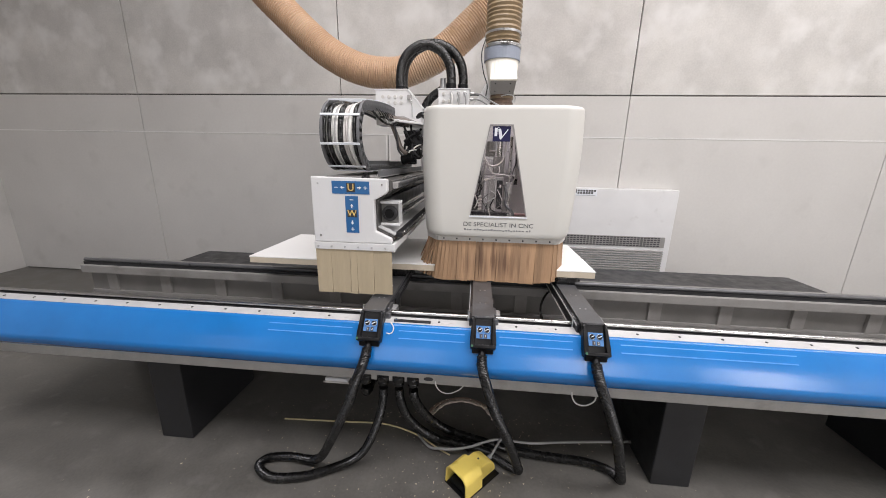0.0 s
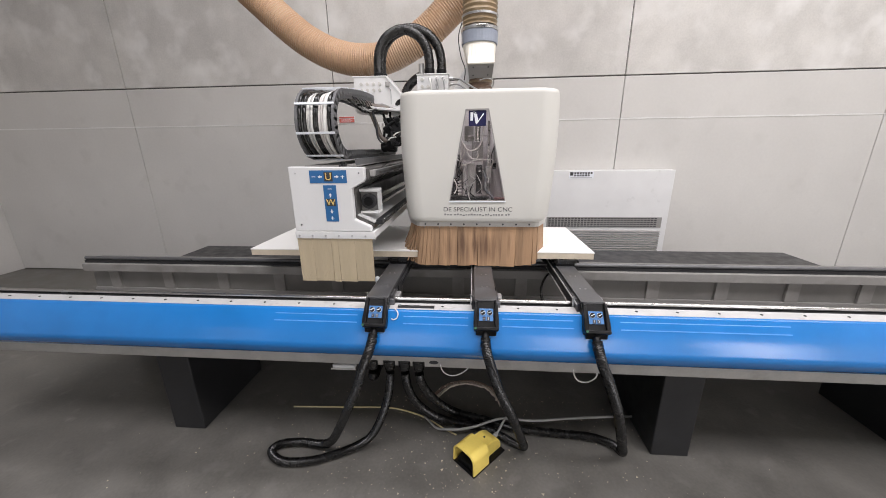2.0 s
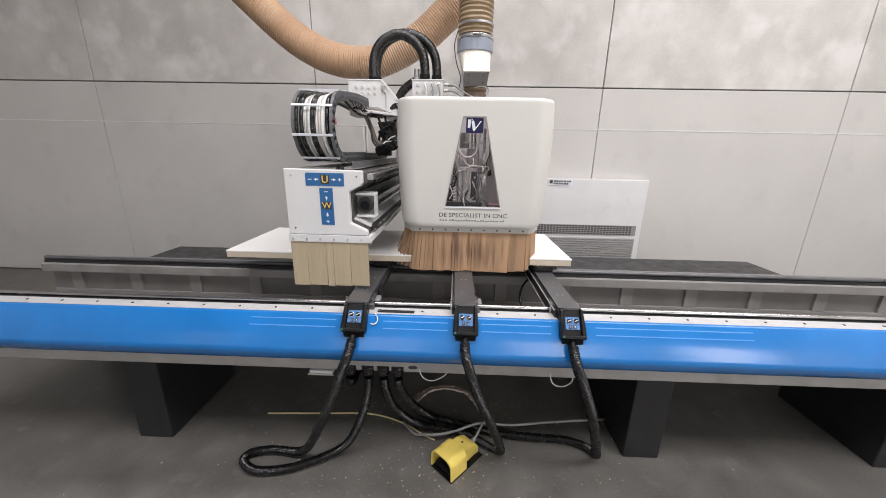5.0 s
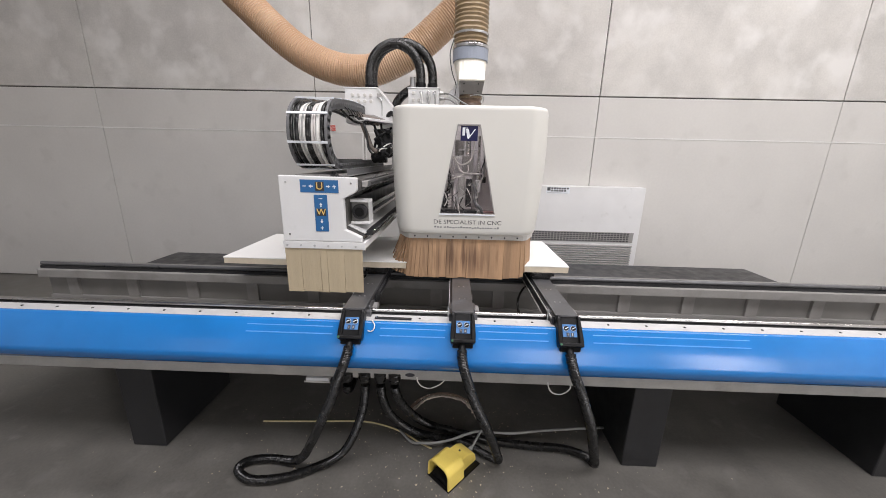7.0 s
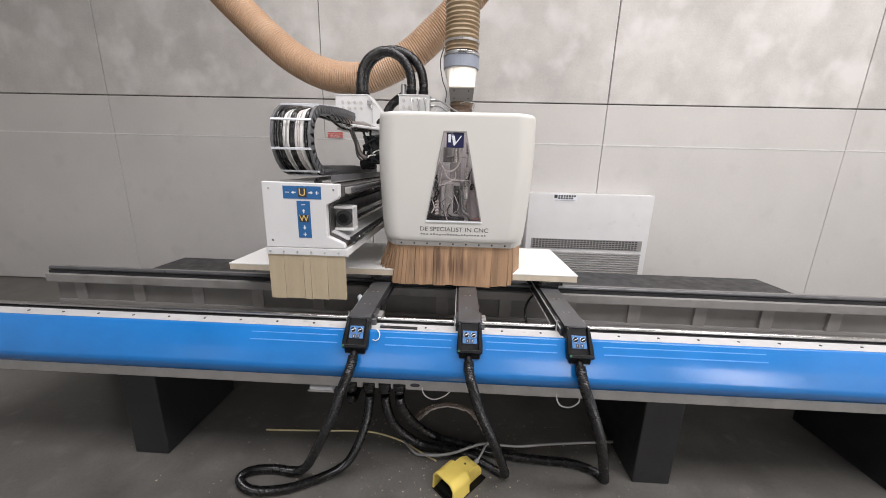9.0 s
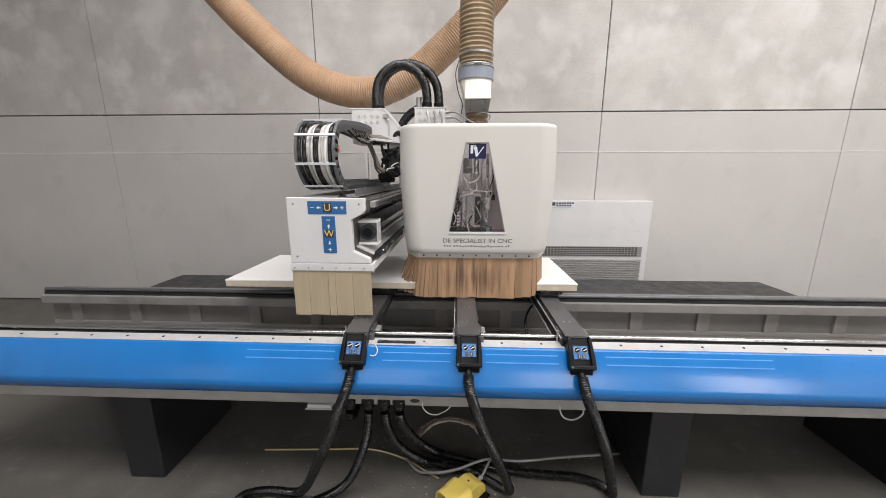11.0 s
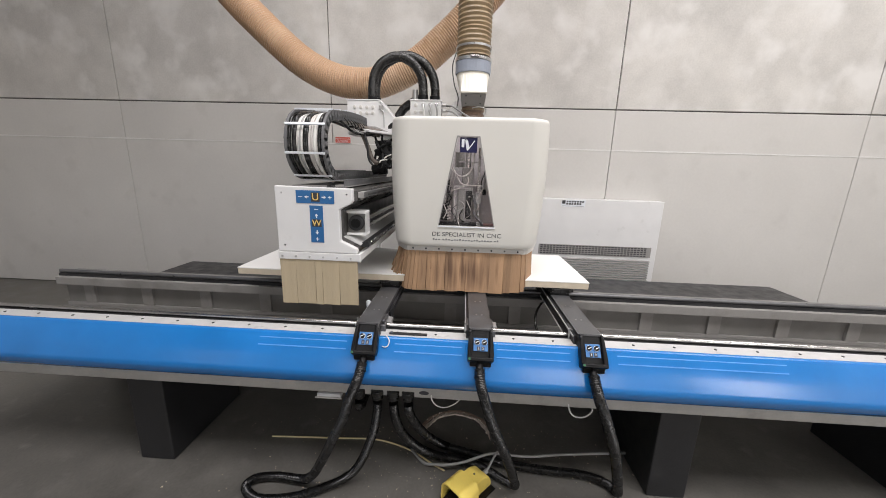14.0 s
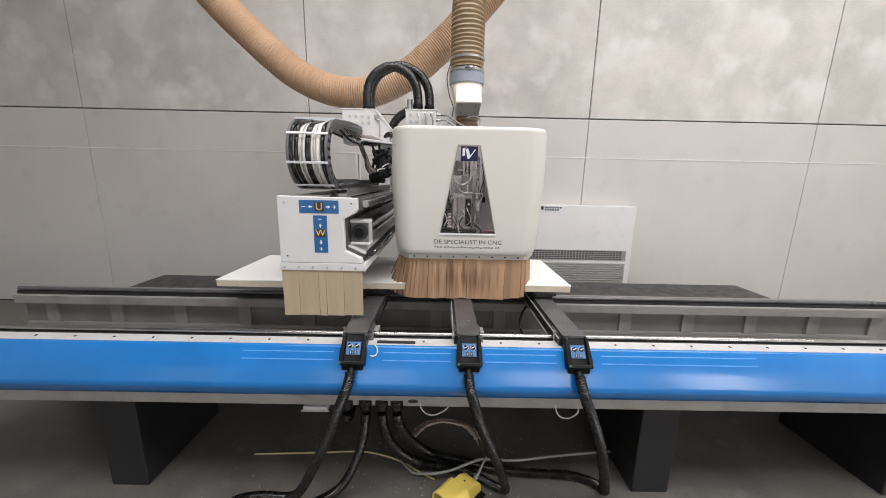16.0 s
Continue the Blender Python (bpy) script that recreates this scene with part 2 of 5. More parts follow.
def tube(points, r, seg=12, pitch=0.0, depth=0.0, step=0.02, bm=None):
    """A tube along a smooth curve; with a pitch it is corrugated."""
    bm = bm or bmesh.new()
    ring_step = pitch / 4 if pitch else step
    path = spline(points, ring_step)
    prev, rings = None, []
    for i, c in enumerate(path):
        d = (path[min(i + 1, len(path) - 1)] - path[max(i - 1, 0)]).normalized()
        if prev is None:
            side = d.orthogonal().normalized()
        else:
            side = (prev - d * prev.dot(d)).normalized()
        prev = side
        up = d.cross(side)
        rr = r - (depth * (0, 0.5, 1, 0.5)[i % 4] if pitch else 0)
        rings.append([bm.verts.new(c + (side * math.cos(k * math.tau / seg) + up * math.sin(k * math.tau / seg)) * rr) for k in range(seg)])
    for a, b in zip(rings, rings[1:]):
        for k in range(seg):
            bm.faces.new((a[k], a[(k + 1) % seg], b[(k + 1) % seg], b[k]))
    bm.faces.new(rings[0])
    bm.faces.new(rings[-1][::-1])
    return bm


def lettering(name, words, size, mat, parent, m, label="", depth=0.0008, width=None):
    """Flat raised letters, facing the way their own z points."""
    cu = bpy.data.curves.new(name, "FONT")
    cu.body, cu.size, cu.extrude, cu.align_x, cu.align_y = words, size, depth, "CENTER", "CENTER"
    tmp = new(name, cu)
    bpy.context.view_layer.update()
    me = bpy.data.meshes.new_from_object(tmp.evaluated_get(bpy.context.evaluated_depsgraph_get()))
    bpy.data.objects.remove(tmp)
    if width:
        xs = [v.co.x for v in me.vertices]
        me.transform(Matrix.Diagonal((width / (max(xs) - min(xs)), 1, 1, 1)))
    me.materials.clear()
    me.materials.append(mat)
    ob = new(name, me)
    ob.parent = parent
    ob.matrix_basis = m
    return tagged(ob, label)


# ---- the hall ----
XW, YN, YS, H = 6.0, 2.62, -5.0, 5.0
part("floor", box(-XW - 0.2, XW + 0.2, YS - 0.2, YN + 0.2, -0.2, 0), floor_mat, kind="structure", label="dark worn concrete workshop floor with dust and scuffs")
wall_n = part("wall_north", box(-XW - 0.2, XW + 0.2, YN, YN + 0.2, 0, H), joint_dark, kind="structure", label="grey precast concrete wall with dark panel joints")
for name, x0, x1 in (("wall_west", -XW - 0.2, -XW), ("wall_east", XW, XW + 0.2)):
    part(name, box(x0, x1, YS, YN, 0, H), plaster, kind="structure", label="pale painted plain workshop side wall")
bm = bmesh.new()
gaps = [-XW] + [v for pair in WINDOWS for v in pair] + [XW]
for x0, x1, z0, z1 in [(-XW, XW, 0, 1.3), (-XW, XW, 3.0, H)] + [(a, b, 1.3, 3.0) for a, b in zip(gaps[::2], gaps[1::2])]:
    box(x0, x1, YS - 0.2, YS, z0, z1, bm)
part("wall_south", bm, plaster, kind="structure", label="pale workshop wall with a row of windows")
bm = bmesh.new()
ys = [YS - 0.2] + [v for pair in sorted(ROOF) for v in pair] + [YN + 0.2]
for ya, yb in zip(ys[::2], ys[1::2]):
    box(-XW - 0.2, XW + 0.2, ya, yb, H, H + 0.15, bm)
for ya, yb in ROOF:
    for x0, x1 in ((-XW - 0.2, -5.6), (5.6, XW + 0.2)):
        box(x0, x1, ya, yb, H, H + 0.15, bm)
part("ceiling", bm, plaster, kind="structure", label="unseen pale workshop ceiling with long openings added for lamps")

# ---- north wall panels, sign and cabinet ----
def wall_panels():
    rows = ((2.158, 3.55, (-6.0, -3.9, -1.52, 1.45, 3.9, 6.0)), (3.562, 4.99, (-6.0, -3.9, -1.52, 1.45, 3.9, 6.0)),
            (1.757, 2.146, (-6.0, -3.9, -1.52, 1.45, 3.9, 6.0)), (0.01, 1.754, (-6.0, -3.9, -1.015, 1.45, 3.9, 6.0)))
    for z0, z1, xs in rows:
        for x0, x1 in zip(xs, xs[1:]):
            g = 0.005 if z0 > 1.8 else 0.003
            part("panel", box(x0 + g, x1 - g, YN - 0.02, YN + 0.01, z0, z1), concrete if z0 > 2 else plaster, wall_n, bevel=0.004)


def wall_seams():
    """Pale seam strips over the joints of the lower panels."""
    part("seam_strip", box(-5.98, 5.98, YN - 0.024, YN - 0.0205, 1.744, 1.758), seam_pale, wall_n, "pale horizontal seam strip", bevel=0.001)
    for x in (-1.034, -0.996):
        part("seam_strip", box(x - 0.006, x + 0.006, YN - 0.024, YN - 0.0205, 0.02, 1.7435), seam_pale, wall_n, "pale upright seam strip", bevel=0.001)


seam_pale = material("pale_seam_strip", (0.70, 0.69, 0.67), 0.6, var=0.08, scale=9)


def wall_sign():
    ob = thing("wall_sign", "small red and white warning sign on the concrete wall", "sign", at=(-1.402, YN - 0.026, 1.790))
    part("plate", box(-0.085, 0.085, -0.003, 0.0, -0.032, 0.032), label_white, ob, bevel=0.001)
    part("red_field", box(-0.083, 0.083, -0.005, -0.003, 0.012, 0.030), sign_red, ob, "red printed field")
    part("red_field", box(-0.083, 0.083, -0.005, -0.003, -0.030, 0.008), sign_red, ob, "red printed field")
    for k in range(3):
        part("text_bar", box(-0.062, 0.045 + 0.012 * (k % 2), -0.0065, -0.005, -0.004 - 0.010 * k, -0.001 - 0.010 * k), label_white, ob)


def vented_cabinet():
    ob = thing("control_cabinet", "white control cabinet with vent grilles against the wall", "cabinet", at=(0.0, 2.45, 0))
    part("body", box(0.70, 2.0, 0.0, 0.145, 0.02, 1.245), white_paint, ob, bevel=0.006)
    part("plinth", box(0.72, 1.98, 0.02, 0.14, 0.0, 0.02), dark_steel, ob)
    for k in range(1):
        zc = 0.705
        gr = part("vent_grille", box(0.76, 1.94, -0.006, 0.0, zc - 0.055, zc + 0.055), grey_paint, ob, "grey louvred vent grille")
        slot = part("slot", box(-0.012, 0.012, -0.008, 0.0, -0.006, 0.006), ink, gr)
        slot.matrix_basis = pose(0.79, 0, zc)
        for i in range(33):
            for j in range(-2, 3):
                if (i, j) != (0, 0):
                    share("slot", slot, gr, pose(0.79 + 0.034 * i, 0, zc + 0.021 * j))
    for k in range(16):
        part("louvre", prism([(0.0, 0.0), (-0.014, 0.004), (-0.014, 0.008), (0.0, 0.018)], "x", 0.76, 1.94), grey_paint, ob).location.z = 0.21 + 0.026 * k
    lb = part("label_plate", box(0.955, 1.20, -0.003, 0.0, 1.165, 1.235), label_white, ob, "white maker label")
    part("emblem", box(0.962, 0.995, -0.005, -0.003, 1.195, 1.231), ink, lb)
    for row in range(2):
        for k in range(7 - row):
            part("text_bar", box(1.005 + 0.027 * k, 1.024 + 0.027 * k, -0.005, -0.003, 1.211 - 0.024 * row, 1.229 - 0.024 * row), ink, lb)
    part("text_bar", box(0.962, 1.185, -0.005, -0.003, 1.171, 1.175), cable_grey, lb)


# ---- the machine bed ----
BX0, BX1 = -2.6, 2.6


def rounded(points, r, n=6):
    """Round the corners of an open polyline."""
    p = [Vector(q) for q in points]
    out = [p[0]]
    for a, b, c in zip(p, p[1:], p[2:]):
        u, v = (a - b).normalized(), (c - b).normalized()
        d = min(r, (a - b).length / 2, (c - b).length / 2)
        s, e = b + u * d, b + v * d
        out += [s.lerp(b, k / n).lerp(b.lerp(e, k / n), k / n) for k in range(n + 1)]
    return out + [p[-1]]


def machine_bed():
    bed = thing("machine_bed", "long machining centre bed with blue front cover and guide rail", "machine bed")
    # base under and behind the rails, added unseen where the space is only shaded
    part("base", box(BX0, BX1, 0.86, 1.75, 0.0, 0.60), dark_steel, bed, "added dark machine base filling the shaded space below", bevel=0.01)
    part("front_beam", box(BX0, BX1, 0.10, 0.19, 0.58, 0.78), grey_paint, bed, bevel=0.004)
    part("deck", box(BX0, BX1, 0.19, 0.80, 0.56, 0.585), rear_grey, bed, "dusty grey sheet metal deck")
    # rear plate with recessed fields
    part("rear_plate", box(BX0, BX1, 0.715, 0.80, 0.585, 0.80), rear_grey, bed, "grey recessed rear plate")
    part("top_flange", box(BX0, BX1, 0.66, 0.715, 0.735, 0.785), flange_grey, bed, "grey folded sheet metal flange", bevel=0.003)
    part("bottom_flange", box(BX0, BX1, 0.70, 0.715, 0.585, 0.605), grey_paint, bed, bevel=0.002)
    rib = part("rib", box(-0.035, 0.035, 0.70, 0.7155, 0.606, 0.734), flange_grey, bed)
    xs = [-0.125 + 0.385 * k for k in range(-6, 8)]
    rib.location.x = xs[0]
    for x in xs[1:]:
        share("rib", rib, bed, pose(x, 0, 0))
    part("rear_rail", rod((BX0, 0.70, 0.815), (BX1, 0.70, 0.815), 0.012), steel_top, bed, "dull grey rear guide rail", smooth=True)
    part("rear_rail_seat", box(BX0, BX1, 0.685, 0.72, 0.785, 0.803), dark_steel, bed)
    # front rail and pale strip
    part("rail_seat", box(BX0, BX1, 0.122, 0.165, 0.78, 0.818), dark_steel, bed)
    part("guide_rail", rod((BX0, 0.143, 0.828), (BX1, 0.143, 0.828), 0.0098), chrome, bed, "polished round guide rail", smooth=True)
    st = part("edge_strip", box(BX0, BX1, 0.042, 0.117, 0.79, 0.822), alu_white, bed, "pale aluminium edge strip", bevel=0.003)
    sc = part("screw", rod((0, 0, 0), (0, 0, 0.0025), 0.005, 12), dark_steel, st)
    xs = [-0.168 + 0.163 * k for k in range(-14, 17)]
    sc.location = (xs[0], 0.085, 0.822)
    for x in xs[1:]:
        share("screw", sc, st, pose(x, 0.085, 0.822))
    # blue cover: a folded sheet, rounded under
    fold = spline([(0.037, 0.8225), (0.0125, 0.787), (-0.0115, 0.745), (-0.0285, 0.706), (-0.0350, 0.686), (-0.0330, 0.668), (-0.0190, 0.643), (0.006, 0.617), (0.036, 0.602)], 0.004)
    outer = [(0.046, 0.824)] + [(v.x, v.y) for v in fold] + [(0.07, 0.600)]
    inner = [(y + 0.012, z - 0.004) for y, z in outer[::-1]]
    cover = part("front_cover", prism(outer + inner, "x", BX0, BX1), blue, bed, "glossy blue sheet metal front cover", smooth=True)
    # raised pale strips paint the light caught on two folds
    for z0, z1 in ((0.8022, 0.8048), (0.7765, 0.7795)):
        for xa, xb in ((-0.33, -0.055), (0.085, 0.375), (-0.9, -0.53), (0.56, 1.2)):
            a, b = [min(fold, key=lambda v: abs(v.y - z)).x for z in (z0, z1)]
            part("line", prism([(a - 0.0015, z0), (b - 0.0015, z1), (b + 0.001, z1), (a + 0.001, z0)], "x", xa, xb), fold_glint, cover, "pale blue glint along a fold")
    # lower bar with hose sockets
    bar = part("lower_bar", prism([(0.105, 0.501), (0.105, 0.598), (0.17, 0.598), (0.17, 0.497), (0.11, 0.497)], "x", BX0, BX1), rail_shade_grey, bed, "white lower sheet metal rail, greyed for shade", bevel=0.004)
    for x in (-0.512, -0.428, -0.355, -0.287):
        so = part("hose_socket", rod((x, 0.112, 0.526), (x, 0.112, 0.499), 0.030, 20), black_rubber, bed, bevel=0.004)
        part("collar", rod((x, 0.112, 0.497), (x, 0.112, 0.480), 0.0245, 20), black_rubber, so, bevel=0.003)
    part("oval_hole", prism([(-0.215 + math.cos(k / 20 * math.tau) * 0.022, 0.525 + math.sin(k / 20 * math.tau) * 0.009) for k in range(20)], "y", 0.1025, 0.106), ink, bar)
    for x in (-1.6, 0.95, 2.2):
        part("leg", box(x - 0.09, x + 0.09, 0.16, 0.70, 0.0, 0.56), dark_steel, bed, bevel=0.006)


def console(beam):
    """Black plastic end console with two knobs on a blue plate."""
    side = [(0.070, 0.868), (0.058, 0.874), (0.050, 0.868), (-0.022, 0.776), (-0.022, 0.748), (0.0, 0.740), (0.070, 0.745)]
    con = part("console", prism(side, "x", -0.040, 0.044), black_plastic, beam, "black plastic end console", bevel=0.004)
    part("rear_case", prism([(0.070, 0.866), (0.02, 0.815), (0.0, 0.76), (0.0, 0.725), (0.10, 0.725), (0.10, 0.80), (0.075, 0.80)], "x", -0.047, 0.051), black_plastic, con, bevel=0.005)
    slope = Vector((0, 0.072, 0.092)).normalized()
    face = Matrix.Translation((0.002, 0.0145, 0.8225)) @ Matrix((Vector((1, 0, 0)), slope, Vector((0, -slope.z, slope.y)))).transposed().to_4x4()
    for s in (-1, 1):
        ck = [(0.034 * s, 0.064), (0.043 * s, 0.064), (0.0485 * s, 0.035), (0.052 * s, -0.030), (0.051 * s, -0.062), (0.034 * s, -0.062)]
        part("cheek", prism(ck, "z", -0.032, 0.011), black_plastic, con, bevel=0.006, segs=3).matrix_basis = face
    part("bottom_lip", box(-0.050, 0.050, -0.064, -0.048, -0.03, 0.015), black_plastic, con, bevel=0.005, segs=3).matrix_basis = face
    part("top_edge", box(-0.044, 0.044, 0.058, 0.066, -0.02, 0.004), dark_steel, con, bevel=0.002).matrix_basis = face
    pl = part("knob_plate", box(-0.029, 0.029, -0.0235, 0.028, 0.0, 0.003), label_blue_light, con, "light blue knob plate", bevel=0.001)
    pl.matrix_basis = face
    for x in (-0.0145, 0.0145):
        kb = part("knob", rod((0, 0, 0.003), (0, 0, 0.010), 0.0098, 20), black_plastic, pl, "black knob with white pointer", bevel=0.001)
        kb.location = (x, 0.011, 0)
        part("dial", rod((x, 0.011, 0.003), (x, 0.011, 0.0042), 0.0112, 24), label_white, con).matrix_basis = face
        part("pointer", prism([(-0.0075, -0.0022), (-0.006, -0.0045), (0.0075, 0.0022), (0.006, 0.0045)], "z", 0.010, 0.0125), label_white, con).matrix_basis = face @ Matrix.Translation((x, 0.011, 0))
        part("marker", box(x * 0.6 - 0.006, x * 0.6 + 0.006, -0.0215, -0.006, 0.003, 0.0045), ink, con).matrix_basis = face
    for x, word in ((-0.0087, "1"), (0.0087, "2")):
        lettering("digit", word, 0.012, label_white, con, face @ Matrix.Translation((x, -0.0138, 0.0052)))
    part("button", rod((-0.044, -0.056, 0.014), (-0.044, -0.056, 0.019), 0.005, 16), led_green, con, "small green button").matrix_basis = face
    part("hose_nozzle", rod((0.0, 0.0, 0.768), (-0.001, -0.060, 0.718), 0.0135, 18, r2=0.0165), black_plastic, con, "black hose nozzle")
    part("nozzle_ring", rod((-0.001, -0.050, 0.7265), (-0.001, -0.058, 0.7195), 0.0205, 18), black_plastic, con, bevel=0.002)
    for x in (-0.043, 0.043):
        part("screw", rod((x, 0.054, 0.004), (x, 0.054, 0.014), 0.0042, 12), dark_steel, con).matrix_basis = face


# white rail greyed for the cover's shade, with darker stains
rail_shade_grey = material("lower_rail_shade_grey", (0.40, 0.385, 0.36), 0.42, var=0.16, scale=9, stain=((0.22, 0.20, 0.18), 13, 0.6, 0.95))
label_blue_light = material("light_blue_knob_plate", (0.07, 0.20, 0.45), 0.30, var=0.08)


def support_beam():
    beam = thing("support_beam", "grey aluminium support beam with black end console on the bed", "support beam", "support beams", at=(0.017, 0, 0))
    part("beam_body", box(-0.043, 0.043, 0.062, 1.30, 0.792, 0.866), aluminium, beam, bevel=0.003)
    part("top_plate", box(-0.047, 0.047, 0.064, 1.30, 0.866, 0.872), steel_top, beam, "worn grey steel top plate", bevel=0.0015)
    part("side_track", box(0.043, 0.050, 0.07, 1.30, 0.806, 0.818), dark_steel, beam)
    part("side_track", box(-0.057, -0.043, 0.07, 1.30, 0.800, 0.860), dark_steel, beam, "dark slotted side track", bevel=0.002)
    for z in (0.803, 0.853):
        part("profile_lip", box(-0.0605, -0.057, 0.075, 1.30, z - 0.004, z + 0.004), alu_white, beam, "pale aluminium profile lip", bevel=0.001)
    part("profile_groove", box(0.0425, 0.0445, 0.07, 1.30, 0.838, 0.850), ink, beam)
    part("profile_lip", box(0.043, 0.0475, 0.07, 1.30, 0.825, 0.832), steel_top, beam, bevel=0.001)
    part("end_stop", box(0.044, 0.066, 0.090, 0.112, 0.800, 0.848), steel_top, beam, "grey steel end stop", bevel=0.003)
    part("slide_shoe", box(-0.058, 0.058, 0.115, 0.185, 0.8395, 0.862), aluminium, beam, "steel slide shoe on the rail", bevel=0.004)
    cl = part("clamp", box(0.0505, 0.078, 0.150, 0.205, 0.785, 0.842), steel_clamp, beam, "grey metal clamp block", bevel=0.004)
    part("clamp_plate", box(0.050, 0.056, 0.25, 0.33, 0.80, 0.85), dark_steel, cl, bevel=0.002)
    part("stop_finger", rod((-0.061, 0.12, 0.80), (-0.061, 0.12, 0.868), 0.0045, 12), steel, beam)
    hole = part("bolt", rod((0, 0, 0.872), (0, 0, 0.8735), 0.004, 12), steel, beam)
    hole.location = (-0.012, 0.20, 0)
    for x, y in ((0.012, 0.20), (-0.012, 0.36), (0.012, 0.36), (0.0, 0.60)):
        share("bolt", hole, beam, pose(x, y, 0))
    console(beam)
    return beam


steel_top = material("worn_steel_plate", (0.135, 0.135, 0.14), 0.38, metal=0.5, var=0.16, scale=14, bump=0.1, stain=((0.085, 0.082, 0.08), 10, 0.52, 0.85))


def suction_pod():
    pod = thing("suction_pod", "square black rubber suction pod on a support beam", "suction pod", "suction pods", at=(0.017, 0.565, 0.872))
    part("foot", box(-0.050, 0.050, -0.055, 0.055, 0.0, 0.014), black_plastic, pod, bevel=0.003)
    part("cup", prism([(-0.062, -0.045), (-0.045, -0.062), (0.045, -0.062), (0.062, -0.045), (0.062, 0.045), (0.045, 0.062), (-0.045, 0.062), (-0.062, 0.045)], "z", 0.014, 0.038), black_rubber, pod, "black rubber suction cup", bevel=0.004)
    part("lever", box(0.062, 0.085, -0.01, 0.01, 0.004, 0.016), dark_steel, pod, bevel=0.002)
    return pod


def hose(name, pts, r, label, mat=None, pitch=0.0052, depth=0.0015, group="black hoses", category="hose"):
    ob = part(name, tube(pts, r, 14, pitch, depth), mat or black_rubber, smooth=True)
    return tagged(ob, label, category, group)


def loose_cable(pts, r, mat, label):
    ob = part("cable", tube(pts, r, 8, step=0.012), mat, smooth=True)
    return tagged(ob, label, "cable")


def workpiece():
    ob = thing("board", "white melamine-faced wooden board lying on the suction pods", "board")
    part("core", box(-1.30, 0.600, 0.508, 1.104, 0.912, 0.944), board_edge, ob, "pale chipboard core and edge", bevel=0.001)
    part("top_face", box(-1.302, 0.602, 0.506, 1.106, 0.9442, 0.9505), melamine, ob, "white melamine top face", bevel=0.001)


def foot_pedal():
    """A stepped yellow switch: a wide open-mouthed guard and a narrower body with its cable gland."""
    ob = thing("foot_pedal", "yellow plastic foot pedal switch lying on the floor", "foot pedal", at=(0.004, 0.096, 0.0))
    ob.rotation_euler = (0, 0, radians(47))
    arch = rounded([(-0.071, 0.006), (-0.068, 0.085), (-0.045, 0.111), (0.045, 0.111), (0.068, 0.085), (0.071, 0.006)], 0.012, 4)
    hole = rounded([(0.062, 0.006), (0.060, 0.080), (0.040, 0.102), (-0.040, 0.102), (-0.060, 0.080), (-0.062, 0.006)], 0.012, 4)
    part("guard", prism([(v.x, v.y) for v in arch] + [(v.x, v.y) for v in hole], "x", -0.112, -0.002), yellow, ob, "yellow open-mouthed guard", bevel=0.002)
    part("back_wall", prism([(v.x, v.y) for v in hole], "x", -0.012, -0.003), yellow, ob)
    part("treadle", prism([(-0.100, 0.012), (-0.100, 0.030), (-0.014, 0.055), (-0.014, 0.012)], "y", -0.050, 0.050), black_plastic, ob, "dark treadle inside the guard", bevel=0.003)
    side = rounded([(-0.002, 0.006), (-0.002, 0.090), (0.060, 0.086), (0.104, 0.062), (0.118, 0.030), (0.118, 0.006)], 0.014, 4)
    part("body", prism([(v.x, v.y) for v in side], "y", -0.046, 0.046), yellow, ob, bevel=0.006, segs=3)
    part("base_plate", box(-0.114, 0.119, -0.073, 0.073, 0.0, 0.006), black_plastic, ob, bevel=0.002)
    part("cable_gland", rod((0.114, 0.0, 0.040), (0.138, 0.0, 0.040), 0.011, 14), cable_grey, ob, bevel=0.002)
    part("screw", rod((0.040, 0.0, 0.086), (0.040, 0.0, 0.0895), 0.005, 12), dark_steel, ob)


